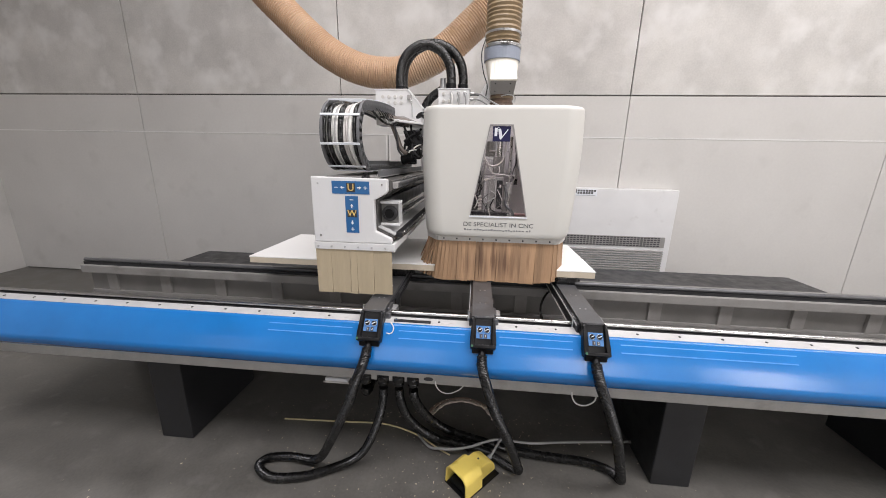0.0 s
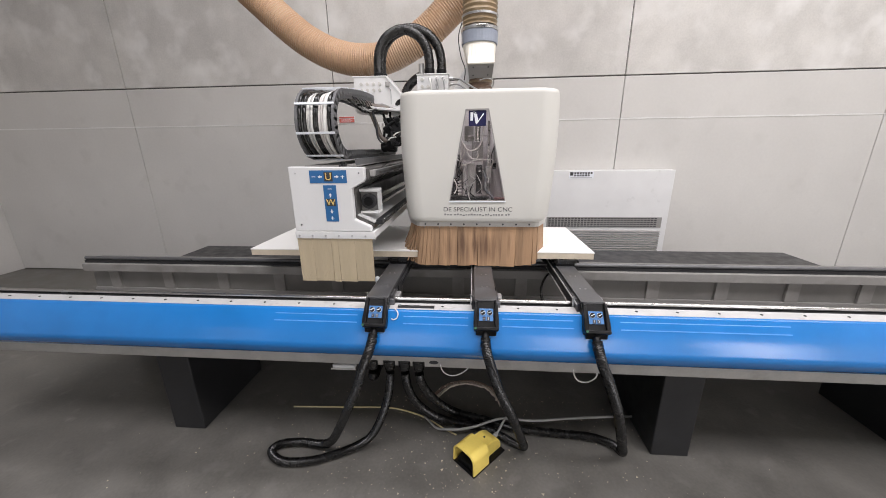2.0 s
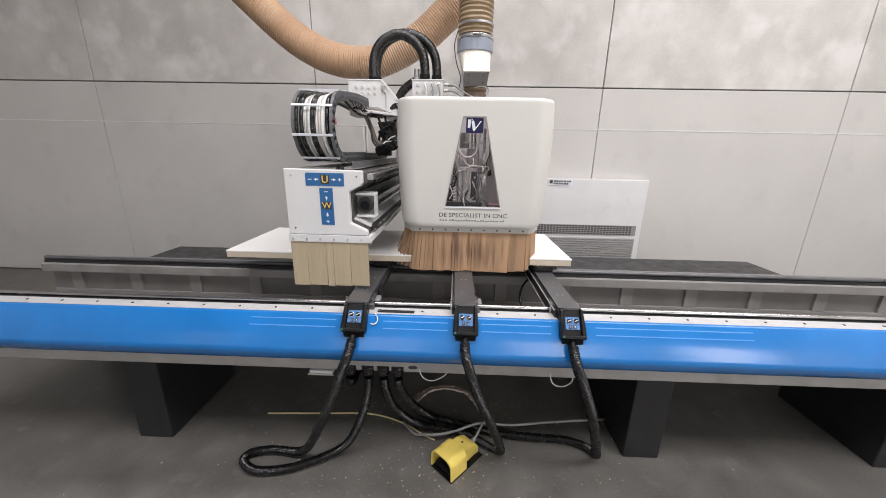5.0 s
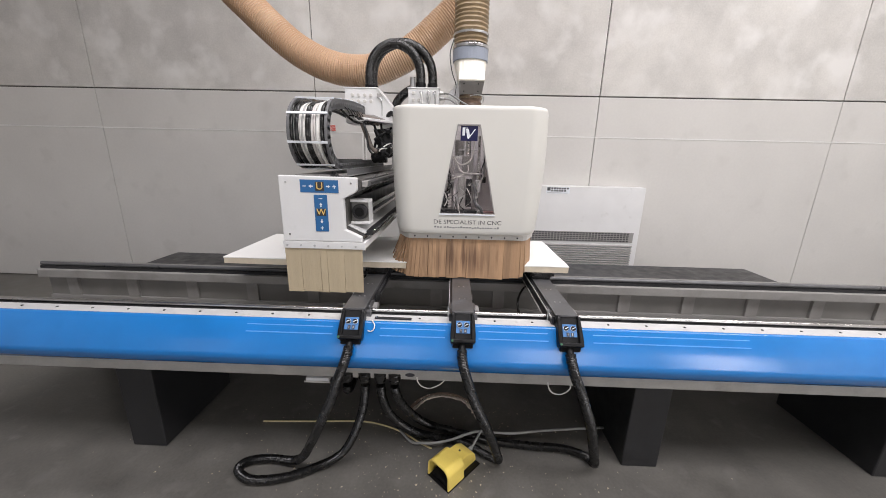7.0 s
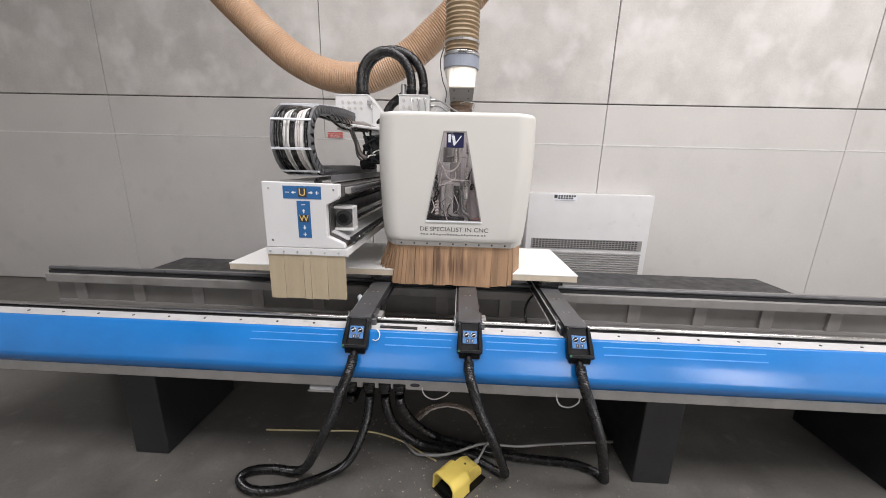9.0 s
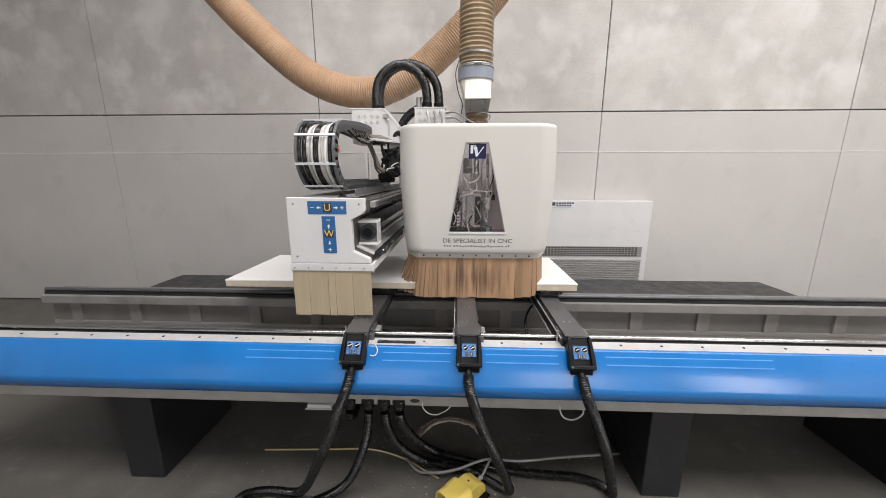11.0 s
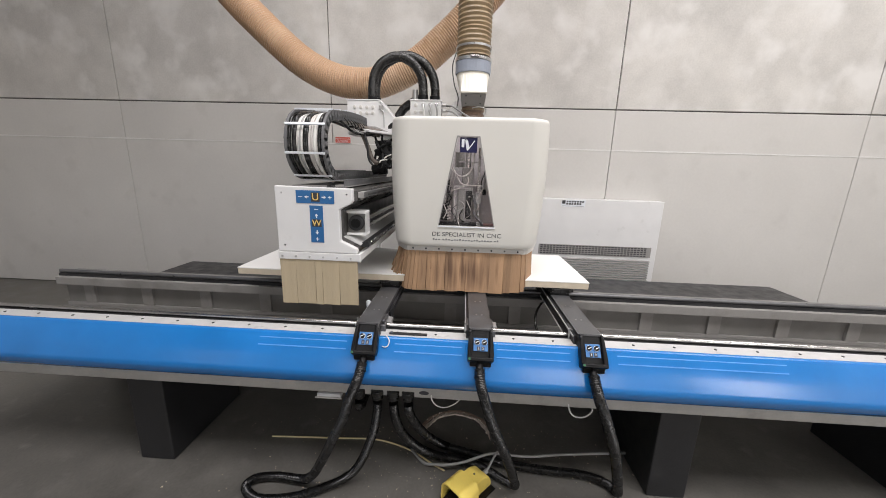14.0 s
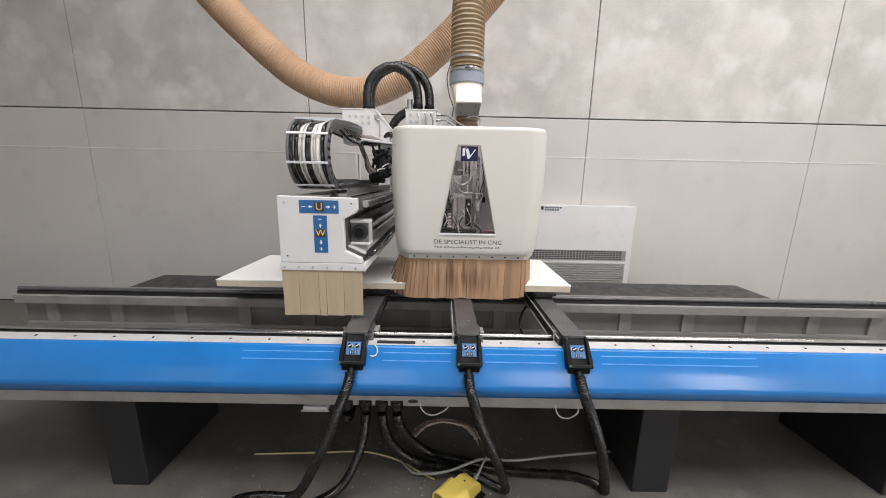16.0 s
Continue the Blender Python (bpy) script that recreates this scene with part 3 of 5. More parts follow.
def floor_ring():
    """Broken mortar round a filled opening in the floor."""
    ring = thing("floor_ring", "round patch in the floor edged with crumbling mortar", "floor patch", kind="structure", at=(-0.057, 0.450, 0.0))
    bm = bmesh.new()
    bmesh.ops.create_cone(bm, cap_ends=True, segments=48, radius1=0.195, radius2=0.193, depth=0.002, matrix=Matrix.Translation((0, 0, 0.001)))
    part("patch", bm, floor_mat, ring)
    rnd = random.Random(4)
    for name, r0, w, h, lab in (("mortar_ring", 0.192, 0.015, 0.010, "pale crumbling mortar ring"), ("outer_ring", 0.217, 0.014, 0.005, "brownish broken floor edge")):
        bm = bmesh.new()
        rings = []
        n = 120
        for k in range(n):
            a = k / n * math.tau
            j = noise.noise((math.cos(a) * 4, math.sin(a) * 4, r0 * 30)) * 0.006 + rnd.uniform(-0.0012, 0.0012)
            # rings shrink away at the front, where the patch lies in shade
            keep = min(1.0, max(0.0, math.sin(a) * 1.6 + 0.25 + 0.35 * noise.noise((math.cos(a) * 5, math.sin(a) * 5, 9))))
            ww = keep * w * (0.8 + 0.5 * noise.noise((math.cos(a) * 7, math.sin(a) * 7, 3 + r0)))
            hh = keep * h * rnd.uniform(0.6, 1.2) + 0.0008
            rings.append([bm.verts.new((math.cos(a) * r, math.sin(a) * r, z)) for r, z in ((r0 + j - ww, 0.0), (r0 + j - ww * 0.6, hh), (r0 + j + ww * 0.5, hh * 0.8), (r0 + j + ww, 0.0))])
        for a, b in zip(rings, rings[1:] + rings[:1]):
            for k in range(3):
                bm.faces.new((a[k], a[k + 1], b[k + 1], b[k]))
        part(name, bm, crumb if r0 < 0.2 else crumb_brown, ring, lab)
    for k in range(26):
        a, r = rnd.uniform(0.1, 3.0), 0.2 + rnd.uniform(-0.02, 0.02)
        bm = bmesh.new()
        bmesh.ops.create_icosphere(bm, subdivisions=1, radius=rnd.uniform(0.003, 0.006))
        for v in bm.verts:
            v.co *= rnd.uniform(0.75, 1.2)
        part("stone", bm, crumb, ring).matrix_basis = Matrix.Translation((math.cos(a) * r, math.sin(a) * r, 0.006))


def floor_chips():
    """Sawdust and small chips scattered over the floor."""
    rnd = random.Random(17)
    bm = bmesh.new()
    for k in range(760):
        x, y = rnd.gauss(-0.1, 0.55), rnd.uniform(-0.25, 0.55)
        s = abs(rnd.gauss(0, 0.0022)) + 0.0008
        a = rnd.uniform(0, math.tau)
        v = [bm.verts.new((x + math.cos(a + q) * s * f, y + math.sin(a + q) * s * f, 0.0006 + (0.001 if q == 0 else 0))) for q, f in ((0, 1.3), (2.1, 0.8), (4.2, 1.0))]
        top = bm.verts.new((x, y, s * 0.7 + 0.0008))
        for i in range(3):
            bm.faces.new((v[i], v[(i + 1) % 3], top))
    ob = part("sawdust", bm, chip_pale, kind="stuff")
    tagged(ob, "pale sawdust specks and chips scattered on the floor", "sawdust")

# ---- the moving gantry, in its own space ----
def oblong(w, d0, d1, r, n=8):
    """Plan of the hood: from the back left round the front to the back right."""
    pts = [(-w, d1)]
    for k in range(n + 1):
        a = math.pi + k / n * math.pi / 2
        pts.append((-w + r + math.cos(a) * r, d0 + r + math.sin(a) * r))
    for k in range(n + 1):
        a = 1.5 * math.pi + k / n * math.pi / 2
        pts.append((w - r + math.cos(a) * r, d0 + r + math.sin(a) * r))
    return pts + [(w, d1)]


def hood(g):
    zb, zt = 1.231, 1.660
    rows = [(1.116, 0.340, 0.480), (1.119, 0.355, 0.466), (1.128, 0.364, 0.457), (1.150, 0.370, 0.4525), (zb, 0.377, 0.451), (1.34, 0.384, 0.450), (1.45, 0.389, 0.450),
            (1.56, 0.391, 0.450), (zt, 0.389, 0.450), (1.725, 0.386, 0.450), (1.738, 0.383, 0.452), (1.746, 0.378, 0.457), (1.750, 0.366, 0.468)]
    bm = bmesh.new()
    grid = []
    for z, w, d0 in rows:
        plan = oblong(w, d0, 1.02, 0.10)
        f = min(max((z - zb) / (zt - zb), 0), 1)
        hl, hr = -0.139 + f * (0.139 - 0.059), 0.138 + f * (0.046 - 0.138)
        half = len(plan) // 2
        line = plan[:half] + [(hl, d0), (hr, d0)] + plan[half:]
        grid.append([bm.verts.new((x, y, z)) for x, y in line])
    half = len(oblong(1, 0, 1, 0.1)) // 2
    for (a, b), (za, _, _), (zc, _, _) in zip(zip(grid, grid[1:]), rows, rows[1:]):
        for k in range(len(a) - 1):
            if k == half and za >= zb - 1e-6 and zc <= zt + 1e-6:
                continue
            bm.faces.new((a[k], a[k + 1], b[k + 1], b[k]))
    # front half of the top; the head's column comes up through the rest
    top = grid[-1]
    front = top[1:-1]
    bm.faces.new(front)
    ob = part("hood", bm, cream, g, "cream lacquered rounded machine hood")
    for f in ob.data.polygons:
        f.use_smooth = True
    sol = ob.modifiers.new("sheet", "SOLIDIFY")
    sol.thickness, sol.offset = 0.006, -1
    wnm = ob.modifiers.new("normals", "WEIGHTED_NORMAL")
    wnm.weight = 100
    # edging, sill, pane
    corners = [Vector((-0.139, 0.4455, zb)), Vector((0.138, 0.4455, zb)), Vector((0.046, 0.4455, zt)), Vector((-0.059, 0.4455, zt))]
    bm = bmesh.new()
    outs = [c + Vector(((1 if c.x > 0 else -1) * 0.002, 0, (1 if c.z > 1.4 else -1) * 0.003)) for c in corners]
    ins = [c + Vector(((-1 if c.x > 0 else 1) * 0.0022, 0, (-1 if c.z > 1.4 else 1) * 0.0025)) for c in corners]
    for k in range(4):
        q = [outs[k], outs[(k + 1) % 4], ins[(k + 1) % 4], ins[k]]
        lo = [bm.verts.new(v) for v in q]
        hi = [bm.verts.new(v + Vector((0, 0.016, 0))) for v in q]
        bm.faces.new(lo)
        bm.faces.new(hi[::-1])
        for i in range(4):
            bm.faces.new((lo[i], lo[(i + 1) % 4], hi[(i + 1) % 4], hi[i]))
    part("window_edging", bm, grey_paint, ob, "grey window edging")
    part("window_sill", box(-0.142, 0.141, 0.4445, 0.460, zb - 0.006, zb + 0.001), label_white, ob, "white window sill", bevel=0.001)
    pane = part("pane", prism([(-0.135, zb + 0.003), (0.134, zb + 0.003), (0.042, zt - 0.003), (-0.055, zt - 0.003)], "y", 0.455, 0.458), pane_glass, ob, "clear window pane")
    pane.visible_shadow = False
    # emblem: plain shapes
    em = part("emblem", box(-0.046, 0.036, 0.4525, 0.4548, 1.587, 1.6555), logo_navy, ob, "navy blue square emblem with white shapes")
    part("emblem_shape", prism([(-0.038, 1.611), (-0.026, 1.611), (-0.024, 1.648), (-0.038, 1.648)], "y", 0.4512, 0.4525), label_white, ob)
    part("emblem_shape", prism([(-0.022, 1.643), (-0.008, 1.641), (-0.001, 1.611), (-0.008, 1.595), (-0.014, 1.601)], "y", 0.4512, 0.4525), label_white, ob)
    part("emblem_shape", prism([(-0.001, 1.611), (-0.008, 1.595), (0.026, 1.640), (0.022, 1.643)], "y", 0.4512, 0.4525), label_white, ob)
    bow = [(-0.024 + math.cos(radians(q)) * 0.012, 0.4518, 1.640 + math.sin(radians(q)) * 0.010) for q in (90, 60, 30, 0, -30, -60)]
    part("emblem_shape", tube(bow, 0.0011, 6, step=0.004), label_white, ob)
    front = Matrix.Translation((0.003, 0.4515, 1.1875)) @ Matrix.Rotation(radians(90), 4, "X")
    lettering("slogan", "DE SPECIALIST IN CNC", 0.030, ink, ob, front, "dark printed slogan", width=0.345)
    rnd = random.Random(9)
    wd = part("text_bar", box(-0.5, 0.5, 0, 0.0014, -0.5, 0.5), ink_soft, ob, "row of small dark printed bars")
    x, first = -0.166, True
    for count in (3, 18, 2):
        for k in range(count):
            w, h, up = rnd.choice((0.0085, 0.0098, 0.0115)), rnd.choice((0.0085, 0.0090, 0.0120)), rnd.choice((0, 0, 0, -0.0025))
            m = Matrix.Translation((x + w / 2, 0.4506, 1.1565 + h / 2 + up)) @ Matrix.Diagonal((w * 0.9, 1, h * 0.72, 1))
            if first:
                wd.matrix_basis, first = m, False
            else:
                share("text_bar", wd, ob, m)
            x += w + 0.0038
        x += 0.0062
    return ob


def head_inside(g):
    """Spindle, cylinder, plates and cables behind the window."""
    sp = part("spindle_block", box(-0.075, 0.028, 0.60, 0.74, 1.14, 1.42), mauve_plate, g, "grey spindle motor block", bevel=0.006)
    part("fin", box(-0.050, -0.012, 0.585, 0.60, 1.20, 1.41), grey_paint, sp, bevel=0.003)
    part("cover_plate", box(-0.006, 0.024, 0.588, 0.60, 1.25, 1.40), dark_steel, sp, bevel=0.003)
    for x, z in ((-0.066, 1.40), (0.012, 1.37), (-0.045, 1.22), (-0.066, 1.18)):
        part("bolt", rod((x, 0.600, z), (x, 0.580, z), 0.006, 12), chrome, sp)
    cy = part("air_cylinder", rod((0.0, 0.62, 1.46), (0.0, 0.62, 1.72), 0.014, 18), chrome, g, "polished pneumatic cylinder", smooth=True)
    part("cylinder_body", box(-0.03, 0.03, 0.60, 0.66, 1.43, 1.52), grey_paint, cy, bevel=0.004)
    part("end_cap", rod((0.0, 0.62, 1.60), (0.0, 0.62, 1.625), 0.020, 18), steel, cy)
    part("carriage_plate", box(-0.20, 0.20, 0.78, 0.81, 1.12, 1.72), mauve_plate, g, "dull grey carriage plate", bevel=0.004)
    part("side_plate", prism([(0.040, 1.205), (0.175, 1.205), (0.128, 1.50), (0.088, 1.56), (0.088, 1.40), (0.040, 1.33)], "y", 0.655, 0.665), mauve_plate, g, "dull grey sheet metal plate", bevel=0.002)
    part("plate_edge", prism([(0.086, 1.40), (0.096, 1.40), (0.098, 1.56), (0.086, 1.57)], "y", 0.60, 0.655), grey_paint, g, "grey folded plate edge", bevel=0.002)
    part("red_strip", box(0.060, 0.160, 0.60, 0.625, 1.214, 1.226), dull_pink, g, "dull pink lower strip", bevel=0.002)
    va = part("valve_block", box(-0.150, -0.098, 0.56, 0.62, 1.245, 1.325), dark_steel, g, "dark valve block with fittings", bevel=0.004)
    for k in range(5):
        part("fitting", rod((-0.100, 0.555, 1.252 + 0.016 * k), (-0.084, 0.550, 1.256 + 0.016 * k), 0.005, 10), cable_dull, va)
    part("left_plate", box(-0.115, -0.100, 0.64, 0.78, 1.22, 1.52), grey_paint, g, "grey guide plate", bevel=0.003)
    part("bottom_bar", box(-0.16, 0.055, 0.56, 0.60, 1.205, 1.236), dark_steel, g, "dark lower cross bar", bevel=0.003)
    part("motor_can", rod((-0.045, 0.68, 1.52), (-0.045, 0.68, 1.60), 0.026, 24), grey_paint, g, "grey motor can", bevel=0.004)
    part("motor_flange", box(-0.085, -0.008, 0.62, 0.70, 1.505, 1.52), steel, g, bevel=0.002)
    rail = part("guide_rail", box(0.052, 0.066, 0.62, 0.64, 1.24, 1.62), chrome, g, "polished vertical guide rail", bevel=0.001)
    for z in (1.29, 1.36, 1.43, 1.50, 1.57):
        part("rail_bolt", rod((0.059, 0.621, z), (0.059, 0.616, z), 0.004, 10), dark_steel, rail)
    part("slide_block", box(0.044, 0.076, 0.598, 0.64, 1.33, 1.39), steel, g, "steel slide block", bevel=0.003)
    part("sensor", box(0.080, 0.098, 0.585, 0.60, 1.38, 1.41), black_plastic, g, bevel=0.002)
    part("sensor", box(-0.108, -0.094, 0.575, 0.60, 1.43, 1.455), black_plastic, g, bevel=0.002)
    part("terminal_rail", box(-0.128, -0.112, 0.575, 0.60, 1.24, 1.42), grey_paint, g, bevel=0.001)
    for k in range(9):
        part("terminal", box(-0.130, -0.112, 0.563, 0.575, 1.245 + 0.019 * k, 1.258 + 0.019 * k), (cable_dull, dark_steel, cable_grey)[k % 3], g, bevel=0.001)
    part("foot_bracket", prism([(-0.09, 1.205), (0.09, 1.205), (0.075, 1.232), (-0.075, 1.232)], "y", 0.575, 0.595), steel, g, "steel foot bracket", bevel=0.002)
    part("port_plate", box(-0.052, 0.050, 0.62, 0.70, 1.545, 1.552), mauve_plate, g, bevel=0.002)
    rnd = random.Random(21)
    for k in range(12):
        x, z = rnd.uniform(-0.12, 0.02), rnd.uniform(1.27, 1.52)
        pts = [(x, 0.575, z), (x + rnd.uniform(-0.03, 0.03), 0.555, z - 0.03), (x + rnd.uniform(-0.03, 0.03), 0.56, z - 0.07), (x + rnd.uniform(-0.02, 0.02), 0.60, z - 0.11)]
        part("small_wire", tube(pts, rnd.choice((0.0018, 0.0025, 0.003)), 6, step=0.008), rnd.choice((cable_dull, dark_steel, cable_grey, black_rubber)), g, smooth=True)
    cab = [([(-0.090, 0.53, 1.60), (-0.085, 0.53, 1.53), (-0.045, 0.52, 1.475), (0.010, 0.53, 1.50), (0.030, 0.55, 1.60), (0.03, 0.6, 1.68)], 0.005, cable_dull),
           ([(-0.070, 0.54, 1.505), (-0.035, 0.53, 1.44), (0.030, 0.53, 1.43), (0.078, 0.54, 1.425), (0.06, 0.56, 1.37), (0.035, 0.57, 1.33)], 0.0045, cable_dull),
           ([(-0.085, 0.55, 1.40), (-0.04, 0.54, 1.415), (0.0, 0.56, 1.44), (0.0, 0.60, 1.47)], 0.004, cable_dull),
           ([(0.030, 0.56, 1.38), (0.045, 0.55, 1.33), (0.042, 0.55, 1.28), (0.075, 0.55, 1.245), (0.085, 0.56, 1.22)], 0.011, chain_grey),
           ([(0.075, 0.58, 1.58), (0.085, 0.57, 1.50), (0.070, 0.57, 1.44), (0.085, 0.57, 1.38)], 0.004, dark_steel),
           ([(-0.12, 0.55, 1.33), (-0.105, 0.54, 1.29), (-0.12, 0.54, 1.255)], 0.004, cable_dull),
           ([(-0.095, 0.56, 1.45), (-0.10, 0.55, 1.40), (-0.09, 0.55, 1.35), (-0.105, 0.56, 1.30)], 0.005, dark_steel)]
    for pts, r, mt in cab:
        part("inner_cable", tube(pts, r * 0.72, 8, step=0.01), mt, g, smooth=True)


def brush_skirt(g):
    """White clamp strip with screws, and the hanging bristle strips under the hood."""
    plan = [(-0.372, 0.98), (-0.372, 0.60), (-0.318, 0.500), (-0.300, 0.487), (0.300, 0.487), (0.322, 0.500), (0.372, 0.60), (0.372, 0.98)]
    pl = [Vector(p) for p in plan]
    outer = [(p.x, p.y) for p in pl]
    inner = [(p.x * 0.965, p.y + (0.012 if p.y < 0.9 else 0)) for p in pl[::-1]]
    clamp = part("clamp_strip", prism(outer + inner, "z", 1.091, 1.1165), clamp_grey, g, "pale grey clamp strip with small screws", bevel=0.002)
    sc = part("screw", rod((0, 0.002, 0), (0, -0.003, 0), 0.0045, 12), dark_steel, clamp)
    sc.matrix_basis = pose(-0.27, 0.487, 1.104)
    for k in range(1, 9):
        share("screw", sc, clamp, pose(-0.27 + 0.0675 * k, 0.487, 1.104))
    skirt = part("brush_holder", prism([(p.x * 0.975, p.y + 0.008) for p in pl] + [(p.x * 0.955, p.y + 0.014) for p in pl[::-1]], "z", 1.079, 1.0905), grey_paint, g)
    # strips along the plan
    rnd = random.Random(12)
    runs = []
    for inset in (0.008, 0.016):
        path = [Vector((p.x * (1 - inset * 3.4), p.y + inset)) for p in pl]
        runs += list(zip(path, path[1:]))
    for a, b in runs:
        run, d = (b - a).length, (b - a).normalized()
        s = 0.0
        while s < run - 0.003:
            w = min(rnd.choice((0.018, 0.034, 0.05, 0.066, 0.08)) * rnd.uniform(0.8, 1.2), run - s)
            if (a + d * (s + w / 2)).x < -0.13:
                w = min(w, rnd.uniform(0.014, 0.022), run - s)
            c = a + d * (s + w / 2)
            side = abs(c.x) > 0.305
            length = 0.218 + rnd.uniform(-0.003, 0.003) - max(0.0, c.x - 0.22) * 0.16 - (0.022 if side and c.x > 0 else 0.008 if side else 0)
            fan = 7.0 * min(1.0, max(0.0, (-c.x - 0.16) / 0.14)) if c.y < 0.53 else 0.0
            splay = rnd.uniform(1.2, 2.0) + (rnd.uniform(0.4, 1.2) if side and c.x > 0 else rnd.uniform(3.4, 5.0) if side else 0)
            if side and c.x < 0:  # the worn corner is pushed outwards
                splay += rnd.choice((2.0, 5.0, 9.0, 15.0)) * rnd.uniform(0.8, 1.2)
                w = min(rnd.uniform(0.012, 0.026), run - s + 0.006)
            m = (Matrix.Translation((c.x, c.y, 1.093)) @ Matrix.Rotation(math.atan2(d.y, d.x), 4, "Z") @ Matrix.Rotation(radians(-splay), 4, "X")
                 @ Matrix.Rotation(radians(rnd.gauss(0, 0.5) + fan + (rnd.uniform(-0.8, 0.8) if side else 0)), 4, "Y"))
            flare = 1.22 if c.x < -0.13 and not side else 1.0
            e0, e1, t = rnd.uniform(-0.002, 0.002), rnd.uniform(-0.002, 0.002), 0.004 + rnd.uniform(0, 0.004)
            bm = prism([(-w * 0.51, 0.0), (-w * 0.505 * flare, -length + e0), (0, -length + rnd.uniform(-0.001, 0.002)), (w * 0.505 * flare, -length + e1), (w * 0.51, 0.0)], "y", -t / 2, t / 2)
            bm.transform(m)
            part("bristle_strip", bm, brush_brown, skirt, "brown worn bristle strip")
            s += w + rnd.choice((0.0004, 0.0008, 0.0016, 0.0026))


def arm(g):
    """Cross arm beside the hood with its end box, guide rails, motor and khaki brush."""
    prof = [(-0.83, 1.135), (-0.472, 1.135), (-0.472, 1.160), (-0.545, 1.195), (-0.545, 1.318), (-0.492, 1.352), (-0.478, 1.362), (-0.478, 1.405), (-0.83, 1.412)]
    part("arm_beam", prism(prof, "y", 0.232, 1.62), arm_grey, g, "grey machined cross arm", bevel=0.003)
    cap = [(-0.832, 1.130), (-0.476, 1.130), (-0.480, 1.152), (-0.552, 1.185), (-0.552, 1.322), (-0.500, 1.350), (-0.492, 1.362), (-0.492, 1.414), (-0.832, 1.418)]
    eb = part("end_box", prism(cap, "y", 0.200, 0.2318), white_paint, g, "white end box with axis labels", bevel=0.004)
    part("top_guide_rail", box(-0.478, -0.452, 0.25, 1.62, 1.374, 1.398), steel_top, g, "grey upper guide rail", bevel=0.003)
    part("rail_groove", box(-0.4515, -0.4495, 0.31, 1.62, 1.381, 1.389), dark_steel, g)
    part("rail_end", box(-0.476, -0.454, 0.228, 0.30, 1.372, 1.400), grey_paint, g, bevel=0.004)
    part("lower_guide_rail", box(-0.472, -0.440, 0.26, 1.62, 1.150, 1.172), dark_steel, g, "black lower guide rail", bevel=0.003)
    part("rail_strip", box(-0.440, -0.432, 0.30, 1.62, 1.154, 1.162), chrome, g, "polished rail strip")
    part("lower_ledge", prism([(-0.546, 1.1985), (-0.470, 1.1625), (-0.4685, 1.1665), (-0.544, 1.2025)], "y", 0.2325, 1.55), alu_white, g, "pale aluminium lower ledge")
    part("guide_rod", rod((-0.474, 0.34, 1.232), (-0.474, 1.60, 1.232), 0.009), chrome, g, "polished guide rod", smooth=True)
    rb = part("rail_bolt", rod((0, 0, 0), (0.004, 0, 0), 0.006, 10), chrome, g)
    rb.matrix_basis = pose(-0.440, 0.30, 1.168)
    for k in range(1, 11):
        share("rail_bolt", rb, g, pose(-0.440, 0.30 + 0.075 * k, 1.168))
    part("side_bar", box(-0.475, -0.462, 0.2105, 1.50, 1.098, 1.130), white_paint, g, "white side clamp bar", bevel=0.002)
    # screw drive end with its round bearing
    mo = part("drive_bracket", box(-0.5445, -0.456, 0.272, 0.34, 1.300, 1.312), white_paint, g, "white bearing bracket", bevel=0.002)
    part("bracket_foot", box(-0.5445, -0.456, 0.272, 0.34, 1.200, 1.212), white_paint, mo, bevel=0.002)
    part("bracket_plate", box(-0.5445, -0.460, 0.290, 0.34, 1.2125, 1.2995), rear_grey, mo, bevel=0.002)
    part("bracket_edge", box(-0.462, -0.457, 0.280, 0.34, 1.2125, 1.2995), alu_white, mo)
    part("bearing", rod((-0.502, 0.300, 1.256), (-0.502, 0.272, 1.256), 0.036, 28), dark_steel, g, "dark round bearing cap", bevel=0.004)
    part("bearing_ring", rod((-0.502, 0.2725, 1.256), (-0.502, 0.264, 1.256), 0.022, 24), black_plastic, g, bevel=0.003)
    part("drive_screw", rod((-0.490, 0.34, 1.262), (-0.490, 1.60, 1.262), 0.014), chrome, g, "polished drive screw", smooth=True)
    part("web", box(-0.5445, -0.530, 0.345, 1.60, 1.20, 1.315), dark_steel, g)
    # labels
    lu = part("axis_label", box(-0.737, -0.570, 0.198, 0.1995, 1.347, 1.402), label_blue, eb, "blue axis label with arrows")
    lw = part("axis_label", box(-0.680, -0.622, 0.198, 0.1995, 1.176, 1.338), label_blue, eb, "blue axis label with arrows")
    f = Matrix.Rotation(radians(90), 4, "X")
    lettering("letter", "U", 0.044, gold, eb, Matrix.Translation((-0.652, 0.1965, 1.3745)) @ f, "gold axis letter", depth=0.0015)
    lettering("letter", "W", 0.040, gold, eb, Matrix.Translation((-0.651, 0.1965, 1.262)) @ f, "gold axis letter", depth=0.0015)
    # shadow of each gold letter, painted as a dark box behind it
    part("letter_shadow", box(-0.671, -0.633, 0.1970, 0.1982, 1.355, 1.394), ink, eb)
    part("letter_shadow", box(-0.672, -0.630, 0.1970, 0.1982, 1.246, 1.278), ink, eb)

    def bar(xc, zc, w, h, lab):
        part("mark", box(xc - w / 2, xc + w / 2, 0.1968, 0.198, zc - h / 2, zc + h / 2), label_white, eb)
    for xc, zc, horizontal in ((-0.718, 1.3745, 1), (-0.651, 1.322, 1)):
        bar(xc, zc, 0.016, 0.003, lu)
